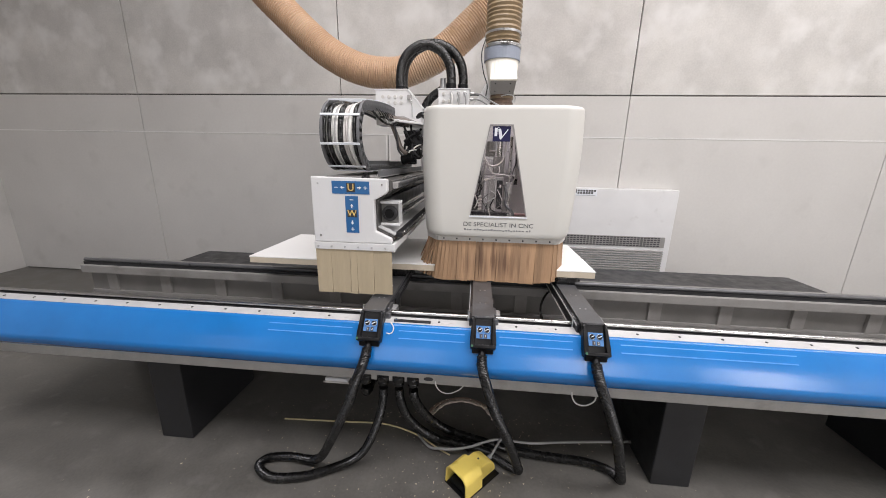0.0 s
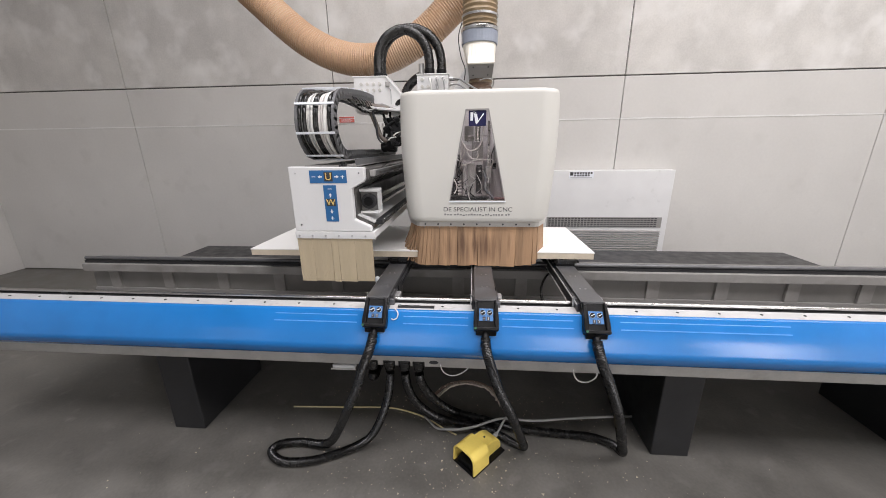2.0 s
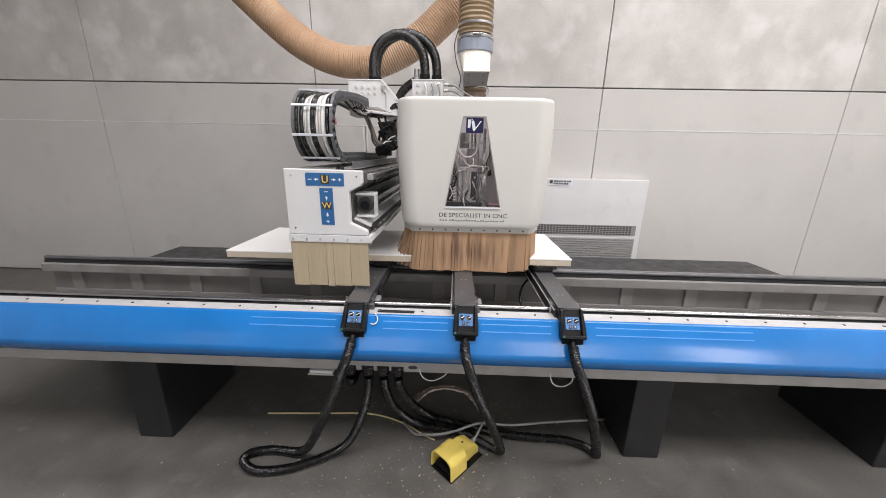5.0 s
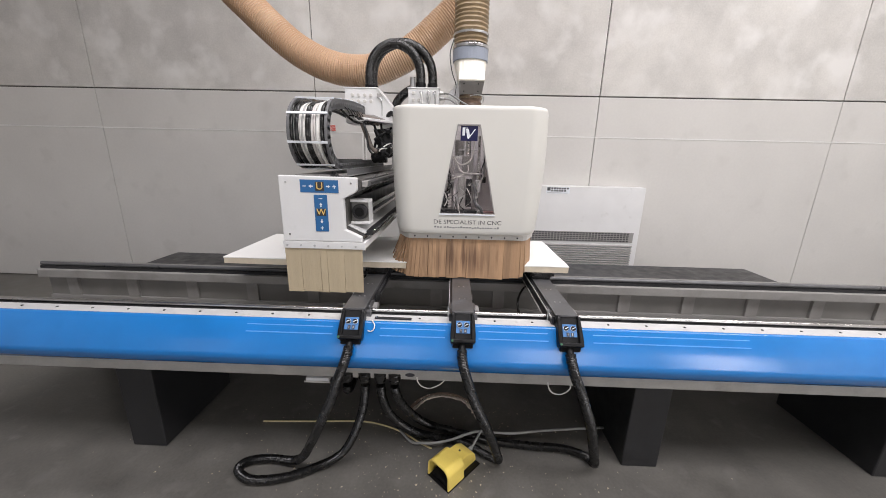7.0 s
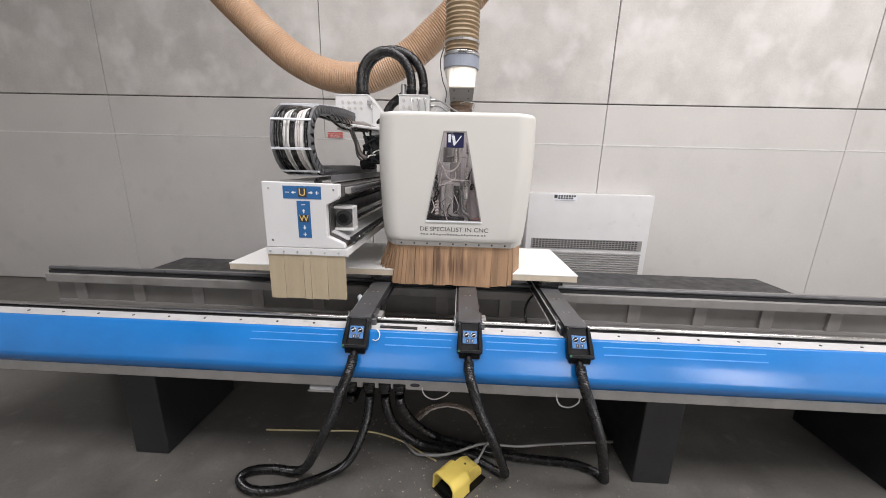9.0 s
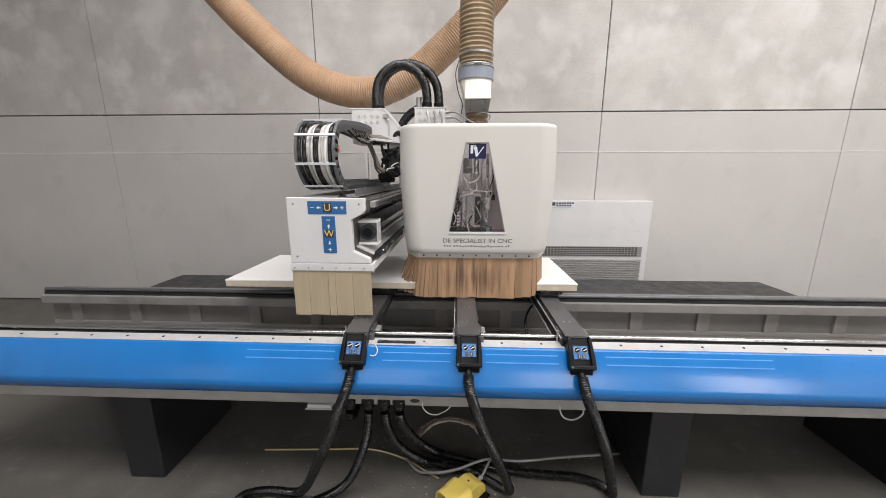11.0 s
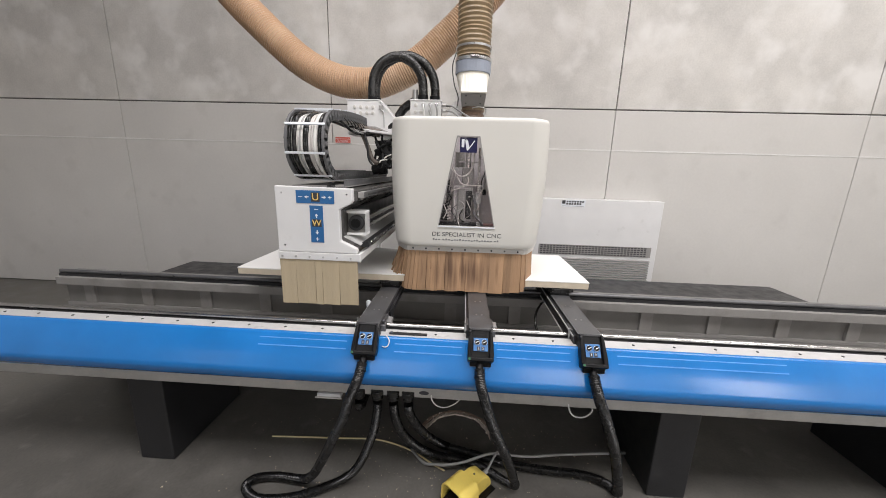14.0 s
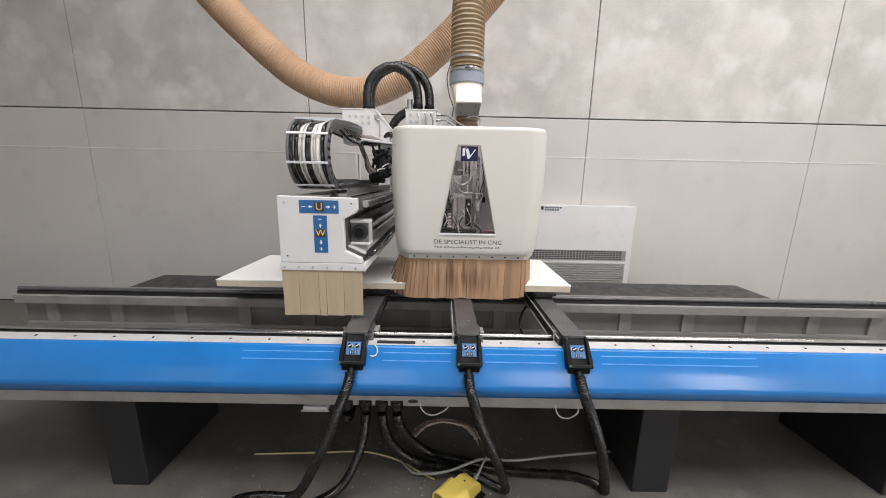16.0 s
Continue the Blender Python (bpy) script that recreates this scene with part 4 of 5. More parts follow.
    for xc, zc in ((-0.588, 1.3745), (-0.651, 1.192)):
        bar(xc, zc, 0.015, 0.003, lu)
        bar(xc, zc + 0.0046, 0.003, 0.006, lu)
        bar(xc, zc - 0.0046, 0.003, 0.006, lu)
    for xc, zc, dx, dz in ((-0.690, 1.3745, -1, 0), (-0.615, 1.3745, 1, 0), (-0.651, 1.294, 0, 1), (-0.651, 1.222, 0, -1)):
        tip, px, pz = 0.010, dz, dx
        tri = [(xc + dx * tip, zc + dz * tip), (xc + px * 0.007, zc + pz * 0.007), (xc - px * 0.007, zc - pz * 0.007)]
        part("mark", prism(tri, "y", 0.1968, 0.198), label_white, eb)
        bar(xc - dx * 0.004, zc - dz * 0.004, 0.010 if dx else 0.005, 0.005 if dx else 0.010, lu)
    # clamp strip and khaki brush
    cs = part("front_clamp_strip", box(-0.834, -0.462, 0.196, 0.2105, 1.096, 1.1285), white_paint, g, "white clamp strip with screws", bevel=0.002)
    for k in range(6):
        part("screw", rod((-0.505 - 0.062 * k, 0.197, 1.110), (-0.505 - 0.062 * k, 0.1925, 1.110), 0.0045, 12), steel, cs)
    rnd = random.Random(3)
    holder = part("khaki_brush_holder", box(-0.832, -0.466, 0.2108, 0.222, 1.085, 1.118), grey_paint, g)
    xs = [-0.832, -0.760, -0.672, -0.640, -0.562, -0.478]
    for a, b in zip(xs, xs[1:]):
        ln = 0.886 + rnd.uniform(-0.003, 0.003)
        part("bristle_strip", prism([(a + 0.0006, 1.1), (b - 0.0002, 1.1), (b - 0.0008, ln), (a + 0.0012, ln + rnd.uniform(-0.002, 0.002))], "y", 0.2015 + rnd.uniform(0, 0.002), 0.2095), brush_tan, holder, "khaki bristle strip")


def energy_chain(g):
    """Cable carrier: links along the arm, round a bend and back, with cables inside."""
    path = []
    y = 1.45
    pitch = 0.034
    R, yc, zc = 0.137, 0.410, 1.600
    while y > yc:
        path.append((y, zc - R, 180.0))
        y -= pitch
    n = int(math.pi * R / pitch)
    for k in range(n + 1):
        a = k / n * 180
        path.append((yc - math.sin(radians(a)) * R, zc - math.cos(radians(a)) * R, 180 - a))
    y = yc + pitch
    while y < 1.16:
        path.append((y, zc + R + 0.02 * math.sin((y - yc) / 0.75 * math.pi) + 0.04 * (y - yc), 0.0))
        y += pitch
    ch = part("chain_anchor", box(-0.80, -0.62, 1.16, 1.24, 1.725, 1.80), grey_paint, g, "grey chain anchor bracket", bevel=0.004)
    chain = part("energy_chain", box(-0.79, -0.63, 1.40, 1.50, 1.4185, 1.43), chain_grey, g, "grey plastic cable carrier chain")
    side, bar = None, None
    for i, (y, z, a) in enumerate(path):
        m = Matrix.Translation((0, y, z)) @ Matrix.Rotation(radians(a), 4, "X")
        for x in (-0.795, -0.630):
            mm = m @ Matrix.Translation((x, 0, 0))
            if side is None:
                bm = prism([(-0.022, -0.021), (0.022, -0.021), (0.024, 0.0), (0.022, 0.021), (-0.022, 0.021), (-0.026, 0.0)], "x", -0.006, 0.006)
                rod((0.0, 0, 0), (0.0085, 0, 0), 0.009, 10, bm)
                side = part("side_link", bm, chain_grey, chain)
                side.matrix_basis = mm
            else:
                share("side_link", side, chain, mm)
        if i % 3 == 0:
            for zz in (0.024,):
                mm = m @ Matrix.Translation((-0.7125, 0, zz))
                if bar is None:
                    bar = part("cross_bar", box(-0.088, 0.088, -0.0045, 0.0045, -0.003, 0.003), label_white, chain, "pale cross bar")
                    bar.matrix_basis = mm
                else:
                    share("cross_bar", bar, chain, mm)
    rnd = random.Random(8)
    for k in range(18):
        x = -0.783 + 0.0083 * k + rnd.uniform(-0.003, 0.003)
        off = rnd.uniform(-0.010, 0.010)
        pts = [(x + rnd.uniform(-0.004, 0.004), y - math.sin(radians(a)) * off, z + math.cos(radians(a)) * off) for y, z, a in path[::4]]
        part("carried_cable", tube(pts, rnd.choice((0.005, 0.007, 0.009)), 8, step=0.02), rnd.choice((cable_white, cable_dull, cable_white, cable_grey, cable_dull, black_rubber)), chain, smooth=True)


def bracket(g):
    """White bracket between chain and head, with dark cable connectors below."""
    part("bracket_plate", prism([(-0.600, 1.716), (-0.405, 1.694), (-0.405, 1.682), (-0.58, 1.70)], "y", 0.74, 0.95), white_paint, g, "white sheet metal bracket", bevel=0.002)
    part("bracket_web", prism([(-0.50, 1.684), (-0.405, 1.680), (-0.405, 1.44), (-0.440, 1.44), (-0.440, 1.60)], "y", 0.80, 0.83), white_paint, g, "white bracket web", bevel=0.002)
    part("arm_link", prism([(-0.640, 1.745), (-0.56, 1.745), (-0.44, 1.70), (-0.44, 1.688), (-0.60, 1.70)], "y", 0.88, 0.96), grey_paint, g, "grey link plate", bevel=0.003)
    part("cable_boot", rod((-0.645, 0.83, 1.733), (-0.515, 0.82, 1.697), 0.016, 18, r2=0.024), boot_brown, g, "brown-grey rubber cable boot", bevel=0.006, segs=3)
    part("backing_plate", prism([(-0.545, 1.655), (-0.462, 1.662), (-0.446, 1.61), (-0.446, 1.512), (-0.528, 1.500), (-0.520, 1.58)], "y", 0.7985, 0.7995), black_plastic, g, "dark backing plate")
    cl = part("connector_cluster", rod((-0.470, 0.80, 1.545), (-0.478, 0.742, 1.540), 0.040, 24), black_plastic, g, "dark cluster of cable connectors", bevel=0.006, segs=3)
    part("gear_case", rod((-0.452, 0.80, 1.600), (-0.458, 0.755, 1.598), 0.032, 20), dark_steel, cl, bevel=0.006, segs=3)
    part("hub_cap", rod((-0.478, 0.742, 1.540), (-0.480, 0.730, 1.539), 0.017, 18), dark_steel, cl, bevel=0.003)
    for k in range(5):
        q = k / 5 * math.tau + 0.5
        part("spoke", rod((-0.478 + math.cos(q) * 0.016, 0.738, 1.540 + math.sin(q) * 0.016), (-0.476 + math.cos(q) * 0.042, 0.742, 1.542 + math.sin(q) * 0.042), 0.006, 8), dark_steel, cl)
    part("motor_body", rod((-0.545, 0.762, 1.492), (-0.470, 0.748, 1.512), 0.028, 18), black_plastic, cl, bevel=0.006, segs=3)
    part("motor_foot", box(-0.515, -0.462, 0.745, 0.79, 1.470, 1.500), black_plastic, cl, bevel=0.008, segs=3)
    part("plug", rod((-0.505, 0.75, 1.575), (-0.520, 0.735, 1.605), 0.014, 14), black_plastic, cl, bevel=0.003)
    part("plug", rod((-0.445, 0.75, 1.635), (-0.452, 0.735, 1.655), 0.012, 14), dark_steel, cl, bevel=0.003)
    for pts in ([(-0.535, 0.78, 1.675), (-0.515, 0.755, 1.635), (-0.490, 0.745, 1.60), (-0.470, 0.748, 1.575)],
                [(-0.500, 0.80, 1.685), (-0.490, 0.765, 1.655), (-0.465, 0.75, 1.635), (-0.445, 0.752, 1.60)],
                [(-0.440, 0.79, 1.665), (-0.460, 0.755, 1.64), (-0.500, 0.742, 1.615), (-0.525, 0.745, 1.575), (-0.530, 0.752, 1.52)],
                [(-0.430, 0.77, 1.52), (-0.445, 0.745, 1.505), (-0.470, 0.735, 1.51), (-0.495, 0.735, 1.53)]):
        part("lead", tube(pts, 0.0068, 10, step=0.008), black_plastic, cl, smooth=True)
    for pts, r, mt in (([(-0.64, 0.90, 1.745), (-0.625, 0.79, 1.732), (-0.596, 0.77, 1.669), (-0.572, 0.762, 1.612), (-0.554, 0.755, 1.565), (-0.527, 0.745, 1.536), (-0.50, 0.742, 1.53)], 0.0135, boot_brown),
                       ([(-0.62, 0.92, 1.735), (-0.59, 0.76, 1.69), (-0.570, 0.74, 1.62), (-0.562, 0.735, 1.55), (-0.53, 0.73, 1.51)], 0.006, dark_steel),
                       ([(-0.435, 0.76, 1.555), (-0.46, 0.735, 1.55), (-0.49, 0.725, 1.545), (-0.50, 0.72, 1.53)], 0.004, cable_white),
                       ([(-0.435, 0.76, 1.58), (-0.455, 0.73, 1.57), (-0.475, 0.725, 1.555)], 0.004, cable_white),
                       ([(-0.66, 0.80, 1.70), (-0.60, 0.78, 1.685), (-0.55, 0.80, 1.69), (-0.50, 0.84, 1.72)], 0.005, dark_steel)):
        part("bracket_cable", tube(pts, r, 10, step=0.012), mt, g, smooth=True)


def clutter(g):
    """Small fittings round the chain end and the arm."""
    part("rail_stop", rod((-0.605, 0.26, 1.418), (-0.605, 0.26, 1.436), 0.011, 14), black_plastic, g, "black rubber stop", bevel=0.002)
    part("rail_stop_block", box(-0.620, -0.590, 0.250, 0.275, 1.412, 1.424), dark_steel, g, bevel=0.002)
    part("chain_tray", box(-0.800, -0.555, 0.30, 1.60, 1.4125, 1.418), grey_paint, g, "grey chain tray")
    part("tray_lip", box(-0.560, -0.555, 0.30, 1.60, 1.418, 1.446), chain_grey, g)
    for k in range(6):
        part("chain_clip", box(-0.628, -0.600, 0.60 + 0.075 * k, 0.615 + 0.075 * k, 1.704 + 0.002 * k, 1.712 + 0.002 * k), black_plastic, g)
    rnd = random.Random(5)
    for k in range(6):
        x = -0.62 + rnd.uniform(-0.01, 0.02)
        pts = [(x, 0.62 + 0.05 * k, 1.712), (x + 0.02, 0.62 + 0.05 * k, 1.695 - rnd.uniform(0, 0.012)), (x + 0.035, 0.67 + 0.05 * k, 1.690), (x + 0.05, 0.74 + 0.05 * k, 1.705)]
        part("loose_wire", tube(pts, rnd.choice((0.003, 0.004)), 6, step=0.01), rnd.choice((black_rubber, cable_grey, cable_white)), g, smooth=True)
    for k in range(9):
        y0 = 0.52 + 0.055 * k
        pts = [(-0.622, y0, 1.738 + 0.002 * k), (-0.606, y0 - 0.006, 1.722 + 0.002 * k), (-0.600, y0 + 0.004, 1.704 + 0.002 * k)]
        part("cable_tie", tube(pts, 0.0028, 6, step=0.008), black_plastic, g, smooth=True)
    part("sagging_lead", tube([(-0.63, 0.48, 1.722), (-0.615, 0.58, 1.690), (-0.61, 0.70, 1.682), (-0.60, 0.82, 1.700), (-0.57, 0.90, 1.74)], 0.006, 8, step=0.012), black_rubber, g, smooth=True)
    for x, z in ((-0.80, 1.39), (-0.80, 1.16), (-0.515, 1.39)):
        part("box_screw", rod((x, 0.201, z), (x, 0.197, z), 0.004, 10), steel, g)
    part("service_tag", box(-0.36, -0.345, 0.985, 0.989, 1.77, 1.80), label_white, g)


def junction_boxes(g):
    a = part("junction_box", prism([(-0.742, 1.70), (-0.742, 1.897), (-0.548, 1.897), (-0.455, 1.790), (-0.455, 1.70)], "y", 0.93, 1.10), white_paint, g, "white junction box with cable glands", bevel=0.003)
    part("lid", box(-0.748, -0.545, 0.925, 1.105, 1.897, 1.903), white_paint, a, bevel=0.002)
    part("gusset_flange", prism([(-0.548, 1.900), (-0.540, 1.903), (-0.448, 1.793), (-0.455, 1.788)], "y", 0.922, 1.10), white_paint, a)
    for i in range(4):
        for j in range(2):
            part("gland", rod((-0.695 + 0.037 * i, 0.93, 1.858 - 0.034 * j), (-0.695 + 0.037 * i, 0.919, 1.858 - 0.034 * j), 0.0095, 14), clamp_grey, a, bevel=0.002)
    part("latch", box(-0.545, -0.520, 0.910, 0.93, 1.842, 1.868), grey_paint, a, bevel=0.003)
    part("latch_rod", tube([(-0.532, 0.915, 1.845), (-0.520, 0.912, 1.835), (-0.514, 0.912, 1.80), (-0.514, 0.912, 1.74)], 0.004, 8, step=0.01), steel, a, smooth=True)
    b = part("junction_box", box(-0.367, -0.178, 0.99, 1.12, 1.70, 1.912), white_paint, g, "white junction box with plugs", bevel=0.003)
    part("lid", box(-0.372, -0.174, 0.984, 1.124, 1.912, 1.918), white_paint, b, bevel=0.002)
    for x, z in ((-0.335, 1.885), (-0.335, 1.845), (-0.30, 1.845)):
        part("gland", rod((x, 0.99, z), (x, 0.980, z), 0.010, 14), clamp_grey, b, bevel=0.002)
    for x, z in ((-0.285, 1.885), (-0.243, 1.885), (-0.205, 1.885), (-0.243, 1.85)):
        part("plug", rod((x, 0.99, z), (x, 0.955, z), 0.010, 12), steel, b, bevel=0.002)
        part("plug_cable", tube([(x, 0.955, z), (x + 0.004, 0.935, z - 0.015), (x + 0.008, 0.94, z - 0.06), (x, 0.96, z - 0.13)], 0.005, 8, step=0.01), cable_white if x < -0.25 else cable_grey, b, smooth=True)
    for z in (1.895, 1.862):
        part("side_plug", rod((-0.178, 1.03, z), (-0.15, 1.03, z), 0.010, 12), steel, b)
        part("side_cable", tube([(-0.15, 1.03, z), (-0.11, 1.0, z - 0.01), (-0.05, 0.97, z - 0.05), (0.02, 0.95, z - 0.09)], 0.005, 8, step=0.01), cable_grey, b, smooth=True)
    part("exhaust_stub", rod((-0.345, 1.05, 1.918), (-0.345, 1.05, 1.985), 0.018, 18), steel, b, "short steel exhaust stub", bevel=0.002)
    for x1, y1, top in ((-0.293, 1.02, 2.172), (-0.222, 1.05, 2.185)):
        x0 = -0.602 + (0.012 if x1 > -0.25 else 0)
        xm = (x0 + x1) / 2
        w = (x1 - x0) / 2
        pts = [(x0, y1 - 0.02, 1.895), (x0, y1 - 0.02, 1.99)]
        pts += [(xm - math.cos(radians(q)) * w, y1 - 0.02 + 0.0001 * q, 1.99 + math.sin(radians(q)) * (top - 1.99 - 0.012)) for q in (25, 50, 75, 90, 105, 130, 155)]
        pts += [(x1, y1, 1.99), (x1, y1, 1.905)]
        part("arched_hose", tube(pts, 0.0285, 16, 0.0066, 0.0009), black_rubber, g, "black corrugated arched hose", smooth=True)
        part("hose_cuff", rod((x1, y1, 1.915), (x1, y1, 1.950), 0.0315, 18), black_plastic, g, bevel=0.003)
        part("hose_cuff", rod((x0, y1 - 0.02, 1.90), (x0, y1 - 0.02, 1.930), 0.0315, 18), black_plastic, g, bevel=0.003)
    part("side_hose", tube([(-0.36, 1.10, 1.925), (-0.41, 1.12, 1.90), (-0.455, 1.13, 1.855), (-0.48, 1.13, 1.79), (-0.49, 1.13, 1.70)], 0.028, 14, 0.0066, 0.0009), black_rubber, g, "black corrugated side hose", smooth=True)
    part("cable_knot", tube([(-0.50, 0.95, 1.735), (-0.46, 0.93, 1.76), (-0.43, 0.92, 1.745), (-0.40, 0.92, 1.77), (-0.38, 0.94, 1.75)], 0.016, 10, step=0.01), black_rubber, g, "dark cable knot", smooth=True)
    part("gusset_plate", prism([(-0.18, 1.80), (-0.05, 2.02), (-0.03, 2.02), (-0.03, 1.76), (-0.18, 1.76)], "y", 1.12, 1.13), white_paint, g, "white gusset plate", bevel=0.001)


def dust_port(g):
    cx = 0.008

    def ring(z, r, yc=1.06, n=32):
        return [(cx + math.cos(k / n * math.tau) * r, yc + math.sin(k / n * math.tau) * r, z) for k in range(n)]

    def square(z, w, y0, y1, n=32):
        out = []
        for k in range(n):
            c, s = math.cos(k / n * math.tau), math.sin(k / n * math.tau)
            q = 1 / max(abs(c), abs(s))
            out.append((0.016 + c * q * w, (y0 + y1) / 2 + s * q * (y1 - y0) / 2, z))
        return out

    def loft(sections):
        bm = bmesh.new()
        rs = [[bm.verts.new(p) for p in s] for s in sections]
        for a, b in zip(rs, rs[1:]):
            for k in range(len(a)):
                bm.faces.new((a[k], a[(k + 1) % len(a)], b[(k + 1) % len(a)], b[k]))
        bm.faces.new(rs[0])
        bm.faces.new(rs[-1][::-1])
        return bm
    part("transition_piece", loft([square(1.944, 0.074, 0.905, 1.15), square(1.950, 0.076, 0.902, 1.15), ring(2.068, 0.100), ring(2.08, 0.100)]), port_cream, g, "cream white extraction transition piece")
    # grey paint carries the shade of the box's down-turned front
    part("port_box", loft([square(1.886, 0.068, 0.985, 1.13), square(1.943, 0.074, 0.915, 1.148)]), grey_paint, g, "extraction port box, greyed for its down-turned front", bevel=0.002)
    for x in (-0.028, 0.058):
        for z in (1.898, 1.932):
            yy = 0.985 - (z - 1.886) / 0.057 * 0.070
            part("screw", rod((x, yy + 0.01, z), (x, yy - 0.003, z), 0.004, 10), dark_steel, g)
    sleeve = [[(p[0] + 0.010, p[1] - 0.005, p[2]) for p in ring(z, r)] for z, r in ((1.74, 0.072), (1.80, 0.070), (1.815, 0.074), (1.828, 0.068), (1.842, 0.073), (1.852, 0.066), (1.862, 0.069), (1.886, 0.071))]
    part("lower_ring", loft(sleeve), sleeve_brown, g, "dark brown flexible sleeve", smooth=True)
    part("ring_clip", rod((0.018, 1.055, 1.866), (0.018, 1.055, 1.876), 0.073, 28), burgundy, g)
    part("clip_lever", tube([(0.01, 0.976, 1.872), (0.05, 0.974, 1.880), (0.092, 0.985, 1.872), (0.094, 1.0, 1.848), (0.080, 1.0, 1.835)], 0.003, 8, step=0.01), steel, g, smooth=True)
    part("collar", rod((cx, 1.06, 2.075), (cx, 1.06, 2.142), 0.108, 36), collar_blue, g, "grey-blue hose collar", bevel=0.003)
    part("hose_clamp", rod((cx, 1.06, 2.142), (cx, 1.06, 2.160), 0.111, 36), steel, g, "steel hose clamp", bevel=0.002)
    part("clamp_screw", rod((cx - 0.02, 0.944, 2.151), (cx + 0.03, 0.944, 2.151), 0.006, 10), chrome, g)
    part("extraction_hose", tube([(cx, 1.06, 2.17), (cx, 1.06, 2.30), (cx + 0.01, 1.08, 2.6), (cx + 0.10, 1.25, 3.2), (cx + 0.2, 1.5, 4.9)], 0.104, 28, 0.024, 0.007), brown_hose, g, "brown translucent extraction hose", smooth=True)
    part("second_clamp", rod((cx, 1.06, 2.215), (cx, 1.06, 2.227), 0.108, 36), steel, g)
    part("earth_wire", tube([(-0.095, 0.985, 2.18), (-0.115, 0.975, 2.10), (-0.10, 0.965, 2.0), (-0.075, 0.96, 1.93), (-0.08, 0.96, 1.87)], 0.003, 8, step=0.01), dark_steel, g, smooth=True)


collar_blue = material("grey_blue_collar", (0.27, 0.30, 0.36), 0.5, var=0.1, scale=14)


def extraction_duct():
    ob = thing("extraction_duct", "tan ribbed flexible duct hanging in a sag behind the machine", "duct")
    part("cuff", rod((-2.77, 1.55, 4.97), (-2.745, 1.55, 4.86), 0.120, 32), steel, ob, "steel duct cuff", bevel=0.003)
    part("cuff", rod((1.51, 1.55, 4.98), (1.47, 1.55, 4.87), 0.120, 32), steel, ob, "steel duct cuff", bevel=0.003)
    part("ribbed_wall", tube([(-2.75, 1.55, 4.92), (-2.60, 1.54, 4.2), (-2.36, 1.53, 3.55), (-2.05, 1.52, 3.05), (-1.75, 1.51, 2.70), (-1.52, 1.50, 2.48), (-1.38, 1.50, 2.355), (-1.25, 1.50, 2.255), (-1.10, 1.50, 2.175), (-0.97, 1.50, 2.132), (-0.85, 1.50, 2.115), (-0.70, 1.50, 2.120), (-0.535, 1.50, 2.180), (-0.367, 1.50, 2.275), (-0.220, 1.50, 2.395), (0.0, 1.50, 2.60), (0.3, 1.50, 2.95), (0.7, 1.52, 3.5), (1.2, 1.55, 4.3), (1.5, 1.55, 4.95)], 0.1122, 32, 0.0165, 0.0062), tan_duct, ob, "tan ribbed plastic duct wall", smooth=True)
    return ob


def gantry():
    g = thing("machining_gantry", "white and cream machining head and cross arm above the bed", "machining head", at=(0, 0, 0))
    part("column", box(-0.36, 0.34, 1.20, 1.60, 0.86, 1.74), white_paint, g, "white machine column", bevel=0.006)
    part("column_foot", box(-0.42, 0.40, 1.15, 1.70, 0.61, 0.86), dark_steel, g, bevel=0.006)
    hood(g)
    head_inside(g)
    brush_skirt(g)
    arm(g)
    energy_chain(g)
    bracket(g)
    clutter(g)
    junction_boxes(g)
    dust_port(g)
    return g


# ---- set everything in place ----
wall_panels()
wall_seams()
wall_sign()
vented_cabinet()
machine_bed()
beam_one = support_beam()
for bx in (-0.450, 0.457):
    copy_thing(beam_one, pose(bx, 0, 0))
pod_one = suction_pod()
for bx in (-0.450, 0.457):
    copy_thing(pod_one, pose(bx, 0.565, 0.872))
for bx in (-0.450, 0.017, 0.457):
    copy_thing(pod_one, pose(bx, 0.99, 0.872))
workpiece()
SOCKET = 0.112
hose("console_hose", [(0.016, -0.034, 0.744), (0.0175, -0.052, 0.726), (0.021, -0.066, 0.704), (0.030, -0.075, 0.672), (0.052, -0.078, 0.60), (0.080, -0.068, 0.515), (0.124, -0.045, 0.405), (0.170, 0.005, 0.27), (0.208, 0.070, 0.13), (0.226, 0.112, 0.058), (0.212, 0.142, 0.030), (0.171, 0.168, 0.024), (0.116, 0.206, 0.024), (0.044, 0.245, 0.024), (-0.048, 0.264, 0.025), (-0.12, 0.275, 0.028), (-0.185, 0.276, 0.042), (-0.240, 0.258, 0.085), (-0.295, 0.218, 0.165), (-0.330, 0.170, 0.260), (-0.350, 0.130, 0.37), (-0.355, SOCKET, 0.46)], 0.0212, "black corrugated hose from a console along the floor to the bed")
